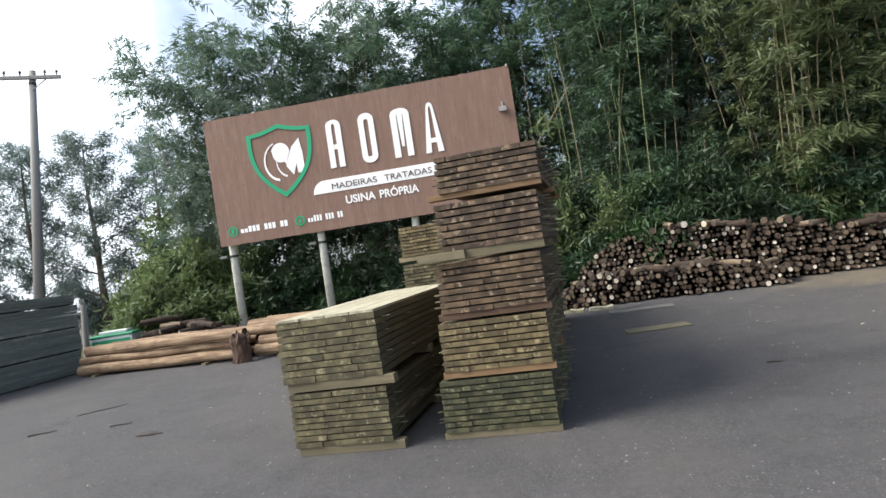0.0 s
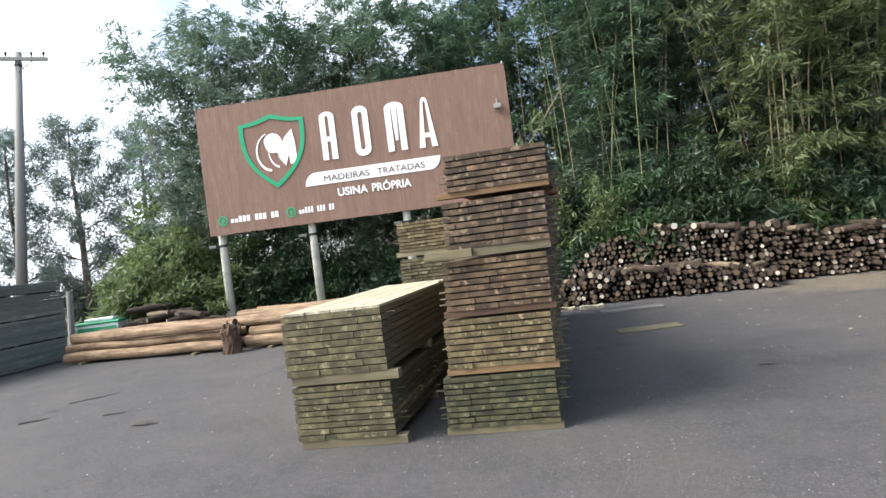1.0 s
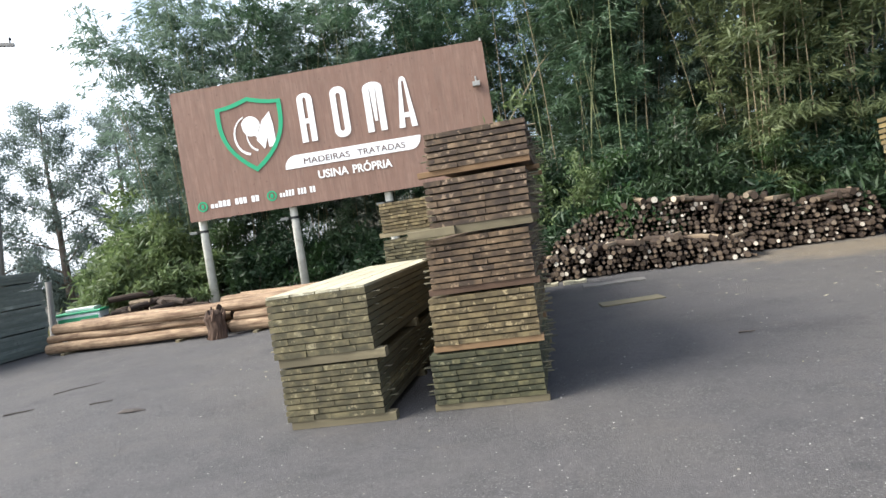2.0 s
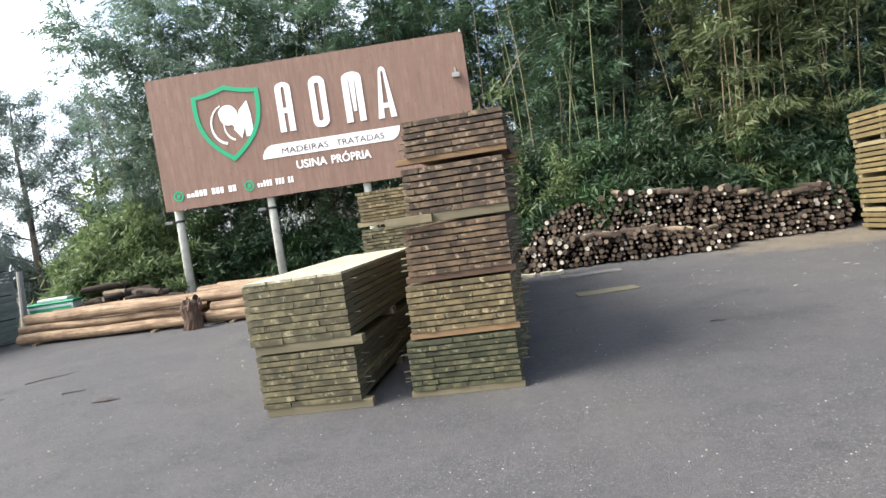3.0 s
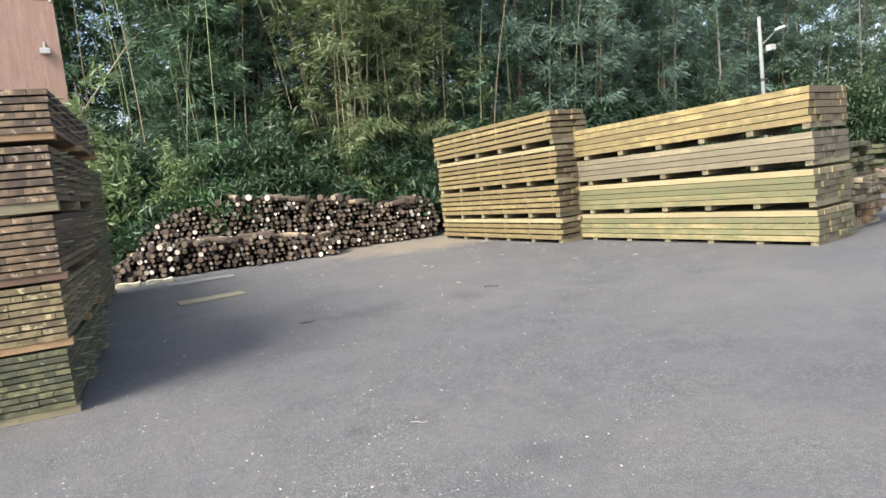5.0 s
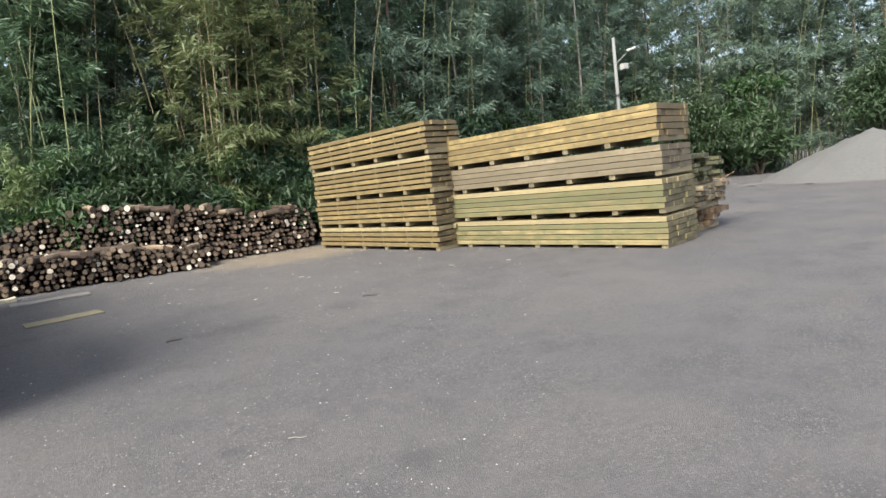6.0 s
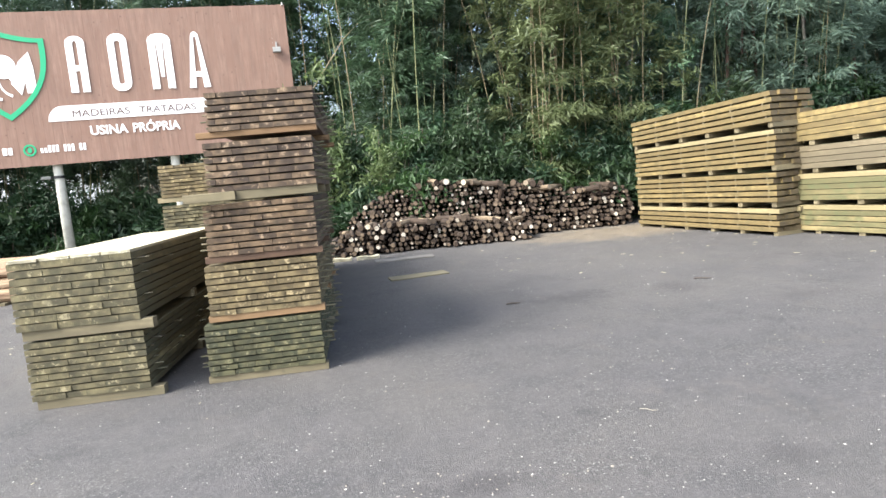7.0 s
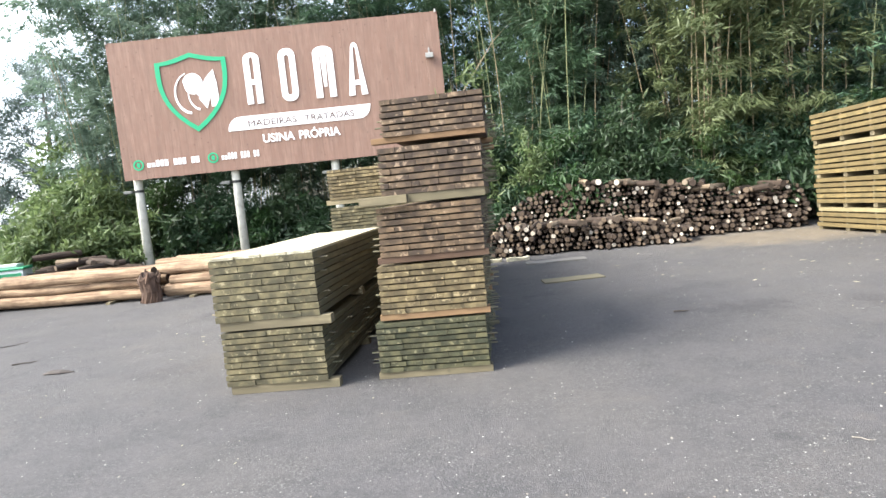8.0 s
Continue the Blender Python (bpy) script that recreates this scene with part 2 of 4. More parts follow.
    dark_stone = maths(nt, "MULTIPLY", ramp(nt, tone.outputs[0], 0.0, 0.25, 0.75, 0.0), bare)
    pale_stone = maths(nt, "MULTIPLY", ramp(nt, tone.outputs[0], 0.84, 1.0, 0.0, 0.8), bare)
    col = mixed(nt, dark_stone, col, (0.03, 0.029, 0.031))
    col = mixed(nt, pale_stone, col, (0.205, 0.195, 0.19))
    nt.links.new(col, b.inputs["Base Color"])
    h = maths(nt, "ADD", maths(nt, "MULTIPLY", grit, 0.6), maths(nt, "MULTIPLY", fine, 0.5))
    h = maths(nt, "ADD", h, maths(nt, "MULTIPLY", tone.outputs[1], maths(nt, "MULTIPLY", bare, 0.5)))
    bump(nt, b, h, 0.9, 0.024)
    return m


M_YARD = yard_surface()
M_GREY_TOP = timber("weathered_brown_timber", (0.198, 0.132, 0.07568), (0.0616, 0.03872, 0.02376), 0.4, (0.045, 0.03, 0.024))
M_BROWN = timber("brown_timber", (0.2068, 0.1338, 0.07216), (0.0704, 0.04312, 0.02376), 0.4, (0.05, 0.035, 0.025))
M_TAN = timber("tan_timber", (0.2464, 0.1866, 0.088), (0.1188, 0.08624, 0.04048), 0.4, (0.08, 0.07, 0.035))
M_GREEN = timber("green_treated_timber", (0.1276, 0.1144, 0.0528), (0.0484, 0.04928, 0.02288), 0.45, (0.045, 0.055, 0.028))
M_OLIVE = timber("olive_treated_timber", (0.1804, 0.1496, 0.0748), (0.08096, 0.06864, 0.03432), 0.55, (0.055, 0.058, 0.032))
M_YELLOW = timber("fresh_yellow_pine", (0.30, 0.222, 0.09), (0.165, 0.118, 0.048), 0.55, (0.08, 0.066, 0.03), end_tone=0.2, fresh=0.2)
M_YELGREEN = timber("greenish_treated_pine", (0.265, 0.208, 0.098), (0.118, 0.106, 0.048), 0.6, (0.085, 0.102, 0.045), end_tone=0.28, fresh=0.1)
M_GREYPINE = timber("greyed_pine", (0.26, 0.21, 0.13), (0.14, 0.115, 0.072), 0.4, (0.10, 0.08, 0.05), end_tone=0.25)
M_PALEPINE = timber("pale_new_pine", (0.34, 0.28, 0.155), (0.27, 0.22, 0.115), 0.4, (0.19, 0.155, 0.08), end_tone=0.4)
M_DARKGREEN = timber("dark_green_timber", (0.25, 0.28, 0.24), (0.16, 0.185, 0.155), 0.4, (0.09, 0.115, 0.095))
M_BEARER = timber("pale_bearer_wood", (0.205, 0.168, 0.098), (0.15, 0.122, 0.07), 0.45, (0.11, 0.095, 0.055), axis=0)
M_ORANGE = timber("orange_board_wood", (0.31, 0.195, 0.095), (0.22, 0.128, 0.06), 0.4, (0.19, 0.11, 0.055), axis=0)
M_STRAW_PLANK = timber("mossy_straw_plank", (0.235, 0.20, 0.125), (0.17, 0.145, 0.09), 0.75, (0.10, 0.095, 0.06), axis=0, fresh=0.0)
M_GREY_PLANK = timber("silver_grey_plank", (0.20, 0.188, 0.17), (0.155, 0.145, 0.13), 0.4, (0.11, 0.10, 0.09), axis=0, fresh=0.0)
M_RED = timber("dark_red_board_wood", (0.15, 0.085, 0.048), (0.085, 0.048, 0.028), 0.3, (0.07, 0.04, 0.025), axis=0)
M_STICK = timber("sticker_wood", (0.21, 0.172, 0.105), (0.115, 0.098, 0.064), 0.3, axis=0)
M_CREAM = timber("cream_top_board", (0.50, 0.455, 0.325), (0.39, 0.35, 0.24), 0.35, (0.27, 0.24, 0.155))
M_LOG = bark("log_bark", (0.018, 0.011, 0.007), (0.058, 0.036, 0.023), 16.0, (0.60, 0.54, 0.44))
M_LOG_REST = bark("heaped_log_bark", (0.018, 0.011, 0.007), (0.058, 0.036, 0.023), 16.0, (0.60, 0.54, 0.44), joined=True)
M_LOG_PALE = bark("peeled_log", (0.10, 0.07, 0.045), (0.27, 0.205, 0.135), 14.0, (0.55, 0.48, 0.36))
M_POLE_LOG = bark("peeled_pole_wood", (0.115, 0.066, 0.038), (0.36, 0.255, 0.16), 11.0, (0.34, 0.24, 0.14))
M_STUMP = bark("dark_bark", (0.04, 0.023, 0.015), (0.13, 0.075, 0.048), 14.0, None, 2)
M_PANEL = timber("brown_painted_plank", (0.265, 0.163, 0.122), (0.258, 0.157, 0.117), 0.18, (0.18, 0.086, 0.056), axis=2, fresh=0.0)
M_WHITE = plain_paint("white_sign_letter", (0.86, 0.85, 0.82), 0.5, 0.08)
M_SIGN_GREEN = plain_paint("green_sign_paint", (0.0, 0.30, 0.13), 0.45, 0.1, (0.02, 0.2, 0.1))
M_INK = plain_paint("dark_brown_ink", (0.10, 0.055, 0.045), 0.6, 0.1)
M_POST = plain_paint("whitewashed_post", (0.62, 0.61, 0.53), 0.85, 0.5, (0.22, 0.20, 0.15), 5.0)
M_CONCRETE = plain_paint("grey_concrete", (0.26, 0.245, 0.225), 0.9, 0.4, (0.25, 0.23, 0.2), 3.0)
M_BLACK = plain_paint("black_band", (0.02, 0.02, 0.02), 0.5, 0.1)
M_LAMP_POST = plain_paint("grey_lamp_post", (0.15, 0.155, 0.145), 0.85, 0.4, (0.10, 0.10, 0.09), 5.0)
M_LAMP = plain_paint("pale_lamp_housing", (0.30, 0.295, 0.275), 0.45, 0.2)
M_CRATE_G = plain_paint("green_crate_plastic", (0.04, 0.36, 0.17), 0.45, 0.2)
M_CRATE_W = plain_paint("white_crate_panel", (0.72, 0.74, 0.70), 0.5, 0.15)
M_STONE = plain_paint("pale_splinter", (0.24, 0.215, 0.18), 0.9, 0.5, (0.16, 0.14, 0.12), 30.0)
M_CHIP, chip_nt, chip_b = shader("stone_chip", 0.9)
chip_nt.links.new(mixed(chip_nt, maths(chip_nt, "POWER", chip_nt.nodes.new("ShaderNodeNewGeometry").outputs["Random Per Island"], 1.8), (0.05, 0.047, 0.045), (0.42, 0.40, 0.37)), chip_b.inputs["Base Color"])
M_GRAVEL = plain_paint("grey_gravel", (0.085, 0.083, 0.078), 0.95, 0.5, (0.055, 0.052, 0.05), 9.0)
M_TWIG = plain_paint("dark_twig", (0.055, 0.045, 0.04), 0.9, 0.3)
M_CULM = plain_paint("green_bamboo_culm", (0.20, 0.22, 0.10), 0.45, 0.5, (0.34, 0.30, 0.17), 2.0)
M_CULM_DRY = plain_paint("dry_bamboo_culm", (0.26, 0.21, 0.125), 0.55, 0.4, (0.28, 0.20, 0.10), 2.5)
M_TRUNK = bark("tree_bark", (0.10, 0.075, 0.055), (0.24, 0.19, 0.15), 10.0, None, 2)
M_LEAF = leafage("bamboo_leaf", (0.022, 0.060, 0.038), (0.108, 0.190, 0.10), 0.42)
M_LEAF_Y = leafage("yellowing_bamboo_leaf", (0.08, 0.112, 0.046), (0.20, 0.235, 0.11), 0.42)
# haze over the grove's far parts is put into this pale grey-green leaf
M_LEAF_E = leafage("hazed_bamboo_leaf", (0.086, 0.148, 0.112), (0.22, 0.30, 0.228), 0.5)
M_LEAF_B = leafage("bush_leaf", (0.055, 0.095, 0.036), (0.205, 0.27, 0.11), 0.42)
# distance haze and sky glare are painted in as this light leaf colour
M_LEAF_F = leafage("hazed_far_leaf", (0.13, 0.175, 0.16), (0.24, 0.30, 0.27), 0.6)
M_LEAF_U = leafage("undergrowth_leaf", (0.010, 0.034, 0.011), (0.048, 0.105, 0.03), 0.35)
# the shade low in the grove is put into this darker leaf colour
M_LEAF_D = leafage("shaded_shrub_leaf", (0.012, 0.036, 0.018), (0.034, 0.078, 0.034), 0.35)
M_GRASS = leafage("dry_grass", (0.14, 0.14, 0.06), (0.30, 0.28, 0.13), 0.3)


# ---- building blocks ----
def mesh_of(name, bm, material, smooth=False):
    me = bpy.data.meshes.new(name)
    bm.to_mesh(me)
    bm.free()
    me.materials.append(material)
    if smooth:
        me.polygons.foreach_set("use_smooth", [True] * len(me.polygons))
    return me


def part(name, bm, material, parent, label="", m=None, smooth=False):
    """A bmesh, or a mesh that is already made, as one object under parent."""
    me = bm if isinstance(bm, bpy.types.Mesh) else mesh_of(name, bm, material, smooth)
    ob = new(name, me)
    ob.parent = parent
    if m is not None:
        ob.matrix_basis = m
    return tagged(ob, label)


def thing(name, m, label, category, group="", kind=""):
    ob = new(name)
    ob.empty_display_size = 0.2
    ob.matrix_world = m
    return tagged(ob, label, category, group, kind)


def box(bm, x0, x1, y0, y1, z0, z1, c=0.0, m=None):
    """A box with its long edges (along its longest side) chamfered by c."""
    size = Vector((x1 - x0, y1 - y0, z1 - z0))
    ax = max(range(3), key=lambda i: size[i])
    u, v = [i for i in range(3) if i != ax]
    lo, hi = Vector((x0, y0, z0)), Vector((x1, y1, z1))
    if c > 0:
        prof = [(lo[u] + c, lo[v]), (hi[u] - c, lo[v]), (hi[u], lo[v] + c), (hi[u], hi[v] - c), (hi[u] - c, hi[v]), (lo[u] + c, hi[v]), (lo[u], hi[v] - c), (lo[u], lo[v] + c)]
    else:
        prof = [(lo[u], lo[v]), (hi[u], lo[v]), (hi[u], hi[v]), (lo[u], hi[v])]
    rings = []
    for w in (lo[ax], hi[ax]):
        ring = []
        for a, b in prof:
            p = Vector((0, 0, 0))
            p[ax], p[u], p[v] = w, a, b
            ring.append(bm.verts.new(m @ p if m else p))
        rings.append(ring)
    n = len(prof)
    faces = [bm.faces.new((rings[0][i], rings[0][(i + 1) % n], rings[1][(i + 1) % n], rings[1][i])) for i in range(n)]
    faces += [bm.faces.new(rings[0][::-1]), bm.faces.new(rings[1])]
    bmesh.ops.recalc_face_normals(bm, faces=faces)
    return bm


def tube(bm, pts, radii, sides=6, caps=True):
    rings = []
    for i, p in enumerate(pts):
        way = (Vector(pts[min(i + 1, len(pts) - 1)]) - Vector(pts[max(i - 1, 0)])).normalized()
        a = way.orthogonal().normalized() if abs(way.z) < 0.9 else Vector((1, 0, 0)).cross(way).normalized()
        b = way.cross(a)
        rings.append([bm.verts.new(Vector(p) + radii[i] * (math.cos(k * 2 * math.pi / sides) * a + math.sin(k * 2 * math.pi / sides) * b)) for k in range(sides)])
    for r0, r1 in zip(rings, rings[1:]):
        for k in range(sides):
            bm.faces.new((r0[k], r0[(k + 1) % sides], r1[(k + 1) % sides], r1[k]))
    if caps:
        bm.faces.new(rings[0][::-1])
        bm.faces.new(rings[-1])
    return bm


def leaves(name, centres, ways, lengths, widths, material, rng, level=0.0):
    """Many pointed leaves, each a folded blade of two faces; level turns the blades' faces to the sky."""
    n = len(centres)
    ways = ways / np.linalg.norm(ways, axis=1, keepdims=True)
    side = np.cross(ways, rng.normal(size=(n, 3)) + (0, 0, level))
    side /= np.linalg.norm(side, axis=1, keepdims=True) + 1e-9
    up = np.cross(side, ways)
    L, W = lengths[:, None], widths[:, None]
    mid = centres + ways * L * 0.42
    v = np.stack([centres, mid + side * W * 0.5 + up * W * 0.2, centres + ways * L, mid - side * W * 0.5 + up * W * 0.2], axis=1).reshape(-1, 3)
    i = np.arange(n) * 4
    f = np.concatenate([np.stack([i, i + 1, i + 2], 1), np.stack([i, i + 2, i + 3], 1)])
    me = bpy.data.meshes.new(name)
    me.from_pydata(v.tolist(), [], f.tolist())
    me.materials.append(material)
    return me


board_cache = {}


def board_mesh(w, length, t, material):
    key = (round(w, 3), round(length, 2), round(t, 3), material.name)
    if key not in board_cache:
        bm = box(bmesh.new(), -w / 2, w / 2, 0, length, 0, t, 0.0015)
        board_cache[key] = mesh_of("board", bm, material)
    return board_cache[key]


def bar_mesh(w, d, t, material, name="sticker"):
    key = (name, round(w, 2), round(d, 3), round(t, 3), material.name)
    if key not in board_cache:
        board_cache[key] = mesh_of(name, box(bmesh.new(), -w / 2, w / 2, -d / 2, d / 2, 0, t, 0.003), material)
    return board_cache[key]


def package(m, width, length, layers, pitch, t, material, label, group, rng, widths=(0.09, 0.12, 0.15, 0.2), bearer=0.06, bearer_mat=None, bearer_out=0.03,
            stickers=4, ragged=0.02, holes=0.0, bearers=3, stick_out=0.06, overhang=0.0, stick_more=0.06, top_mat=None, bearer_shift=0.0):
    """One strapped parcel of boards on cross bearers: layer on layer with thin stickers between. m: the middle of its front end, at its foot."""
    pk = thing("lumber_package", m, label, "lumber stack", group)
    for i in range(bearers):
        y = 0.012 + 0.05 + (length - 0.12) * i / (bearers - 1) - overhang * (i == 0)
        part("bearer", bar_mesh(width + 2 * bearer_out, 0.10, bearer - 0.002, bearer_mat or M_BEARER, "bearer"), None, pk, "", pose(bearer_shift * (i == 0), y, 0, 0, 0, rng.uniform(-1, 1)))
    for k in range(layers):
        z = bearer + k * pitch
        x, shift = -width / 2, rng.uniform(-0.005, 0.005)
        while x < width / 2 - 0.05:
            w = rng.choice(widths)
            if x + w > width / 2 - 0.06:
                w = max(0.04, width / 2 - x)
            if rng.random() >= holes:
                part("board", board_mesh(w - 0.002, length, t, top_mat if top_mat and k == layers - 1 else material), None, pk, "", pose(x + w / 2 + shift, rng.uniform(-ragged, ragged), z, 0, rng.uniform(-0.12, 0.12), 0))
            x += w
        if k < layers - 1 and pitch - t > 0.006:
            for i in range(stickers):
                y = 0.17 + (length - 0.27) * i / max(1, stickers - 1) + rng.uniform(-0.03, 0.03)
                part("sticker", bar_mesh(width + stick_more, 0.03, pitch - t - 0.002, M_STICK), None, pk, "", pose(rng.uniform(-stick_out, stick_out), y, z + t + 0.001, 0, 0, rng.uniform(-2, 2)))
    return pk


# ---- ground ----
bm = bmesh.new()
bmesh.ops.create_grid(bm, x_segments=40, y_segments=40, size=400)
ground = tagged(new("ground", mesh_of("ground", bm, M_YARD)), "worn grey asphalt yard with grit and sand", "ground", "", "structure")

rng = random.Random(11)

# ---- the tall stack of five parcels, leaning a little ----
tall = (
    (0.00, -0.700, 0.94, 9, 0.0485, 0.0362, M_GREEN, M_BEARER, 0.06, 0.02, "mossy green treated boards at the foot of the tall stack"),
    (0.505, -0.655, 0.90, 8, 0.0525, 0.0392, M_TAN, M_ORANGE, 0.055, 0.02, "tan sawn boards on an orange bearer, second from below"),
    (0.99, -0.62, 0.88, 8, 0.0535, 0.0398, M_BROWN, M_RED, 0.055, 0.03, "brown weathered boards on a dark red bearer, middle parcel"),
    (1.485, -0.565, 0.86, 7, 0.0580, 0.0432, M_GREY_TOP, M_BEARER, 0.075, 0.0, "dark weathered boards on a thick pale bearer, fourth parcel"),
    (1.99, -0.51, 0.85, 6, 0.0525, 0.0390, M_GREY_TOP, M_ORANGE, 0.05, 0.05, "dark brown loose-topped boards crowning the tall stack"),
)
for z, x, w, n, p, t, mat, bmat, bh, bo, lab in tall:
    package(pose(x, 5.2, z), w, 2.35, n, p, t, mat, lab, "parcels of the tall stack", rng, (0.07, 0.09, 0.12, 0.15, 0.2, 0.25), bh, bmat, bo, 6, 0.007, 0.03 if z > 1.9 else 0.0, stick_more=0.10, bearer_shift=-0.05 if z > 1.9 else 0.0)
loose = thing("loose_board", pose(-1.02, 5.14, 1.487, 0, 0, 0), "pale crossways plank sticking out under the fourth parcel", "board")
part("plank", box(bmesh.new(), -0.16, 0.24, 0, 0.09, 0, 0.07, 0.004), M_BEARER, loose)

# ---- the low stack beside it ----
package(pose(-2.045, 5.08, 0), 0.89, 3.1, 9, 0.0525, 0.0415, M_OLIVE, "olive treated boards at the foot of the low stack", "parcels of the low stack", rng, (0.15, 0.2, 0.25, 0.3), 0.075, M_BEARER, 0.03, 5, 0.007, bearer_shift=0.06)
package(pose(-2.055, 5.06, 0.555), 0.91, 3.1, 9, 0.0595, 0.0500, M_OLIVE, "olive treated boards under a cream top layer", "parcels of the low stack", rng, (0.15, 0.2, 0.25, 0.3), 0.08, M_BEARER, 0.03, 5, 0.007, bearer_shift=0.06)
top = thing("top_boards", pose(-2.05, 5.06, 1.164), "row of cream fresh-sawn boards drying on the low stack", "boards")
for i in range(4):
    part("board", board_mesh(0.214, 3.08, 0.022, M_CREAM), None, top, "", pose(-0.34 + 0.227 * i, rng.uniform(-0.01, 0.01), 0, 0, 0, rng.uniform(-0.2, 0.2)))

# ---- the stack farther back between them ----
for i, (z, mat) in enumerate(((0, M_OLIVE), (0.5, M_OLIVE), (1.0, M_OLIVE), (1.53, M_TAN))):
    package(pose(-1.93 + 0.02 * i, 8.75, z), 1.06, 2.4, 9, 0.0475, 0.0375, mat, "olive sawn boards stacked behind the low stack", "parcels of the rear stack", rng, (0.15, 0.2, 0.25), 0.07, M_BEARER, 0.06, 3, 0.02)

# two stacks hidden from the camera, added so the ground shadow has no lit gap
for y in (7.6, 10.0):
    for i in range(4):
        package(pose(-0.93 + 0.015 * i, y, 0.53 * i), 0.9, 2.35, 9, 0.0505, 0.038, M_OLIVE, "unseen olive boards behind the tall stack, added for the ground shadow", "parcels of the rear stack", rng, (0.2, 0.25, 0.3), 0.07, M_BEARER, 0.02, 2, 0.02)


# ---- the two long stacks of beams across the yard ----
def beam_stack(foot, far, width, rows, group, rng, ragged=0.02):
    """Parcels of thick beams whose long side runs from foot (near end) to far."""
    d = Vector(far) - Vector(foot)
    length, turn = d.length, math.degrees(math.atan2(-d.x, d.y))
    z = 0.0
    tilt = 0.0
    for n, pitch, t, mat, bear, lab, dt, gaps, top_mat in rows:
        tilt += dt
        m = pose(foot[0], foot[1], z, 0, 0, turn) @ pose(width / 2 + rng.uniform(-0.03, 0.03), rng.uniform(-0.04, 0.04), length * math.tan(radians(tilt)), -tilt, 0, 0)
        package(m, width, length, n, pitch, t, mat, lab, group, rng, (0.15, 0.2), bear, M_BEARER if mat is not M_DARKGREEN else mat, -0.02, gaps, ragged, 0.0, gaps, 0.006, 0.0, -0.02, top_mat)
        z += bear + (n - 1) * pitch + t + 0.004
    return z


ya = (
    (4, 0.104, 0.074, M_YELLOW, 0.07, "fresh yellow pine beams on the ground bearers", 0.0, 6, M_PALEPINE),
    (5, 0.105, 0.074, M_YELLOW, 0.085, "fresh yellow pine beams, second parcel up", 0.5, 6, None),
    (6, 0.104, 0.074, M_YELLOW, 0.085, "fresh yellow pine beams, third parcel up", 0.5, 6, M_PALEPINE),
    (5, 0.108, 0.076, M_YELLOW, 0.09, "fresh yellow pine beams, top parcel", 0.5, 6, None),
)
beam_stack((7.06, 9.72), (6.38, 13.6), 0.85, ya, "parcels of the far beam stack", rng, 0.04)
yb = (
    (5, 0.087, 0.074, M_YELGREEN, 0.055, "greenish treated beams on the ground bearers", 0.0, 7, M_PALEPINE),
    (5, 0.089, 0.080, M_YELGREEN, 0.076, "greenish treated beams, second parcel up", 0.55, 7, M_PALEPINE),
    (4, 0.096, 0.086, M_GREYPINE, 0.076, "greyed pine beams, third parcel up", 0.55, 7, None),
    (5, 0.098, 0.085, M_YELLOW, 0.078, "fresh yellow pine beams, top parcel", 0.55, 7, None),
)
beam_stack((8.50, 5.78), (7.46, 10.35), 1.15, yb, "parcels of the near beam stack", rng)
yc = (
    (3, 0.10, 0.09, M_BROWN, 0.08, "rough brown beams at the foot of the third stack", 0.0, 3, None),
    (4, 0.09, 0.07, M_GREYPINE, 0.08, "greyed offcut beams, uneven ends", 0.0, 3, None),
    (6, 0.08, 0.06, M_GREEN, 0.07, "mossy offcut boards on top of the third stack", 0.0, 3, None),
)
beam_stack((9.95, 6.35), (9.2, 9.6), 1.25, yc, "parcels of the offcut stack", rng, 0.2)
yd = (
    (7, 0.0785, 0.075, M_DARKGREEN, 0.03, "dull green treated boards in the shade", 0.0, 4, None),
    (7, 0.0785, 0.075, M_DARKGREEN, 0.03, "dull green treated boards in the shade", 0.0, 4, None),
    (7, 0.0785, 0.075, M_DARKGREEN, 0.03, "dull green treated boards in the shade", 0.0, 4, None),
    (3, 0.0785, 0.075, M_DARKGREEN, 0.03, "dull green treated boards in the shade", 0.0, 4, None),
)
beam_stack((-12.68, 13.6), (-12.68, 9.2), 1.0, yd, "parcels of the dark green stack", rng)

# ---- the billboard on its posts ----
SIGN_W, SIGN_Z0, SIGN_Z1 = 8.86, 2.76, 6.41
sign = thing("billboard", pose(-10.04, 16.34, 0, 0, 0, 6.65), "brown planked timber billboard with white lettering on posts", "billboard")


def flat_shape(outline, y, depth, hole=None):
    """A plate cut to an outline in the sign's own x and z, with an optional hole of as many corners."""
    bm = bmesh.new()
    front = [bm.verts.new((x, y, z)) for x, z in outline]
    back = [bm.verts.new((x, y + depth, z)) for x, z in outline]
    n = len(outline)
    faces = []
    if hole:
        hf = [bm.verts.new((x, y, z)) for x, z in hole]
        hb = [bm.verts.new((x, y + depth, z)) for x, z in hole]
        for i in range(n):
            j = (i + 1) % n
            faces += [bm.faces.new((front[i], front[j], hf[j], hf[i])), bm.faces.new((back[j], back[i], hb[i], hb[j])), bm.faces.new((hf[i], hf[j], hb[j], hb[i]))]
    else:
        faces += [bm.faces.new(front), bm.faces.new(back[::-1])]
    for i in range(n):
        j = (i + 1) % n
        faces.append(bm.faces.new((front[j], front[i], back[i], back[j])))
    bmesh.ops.recalc_face_normals(bm, faces=faces)
    return bm


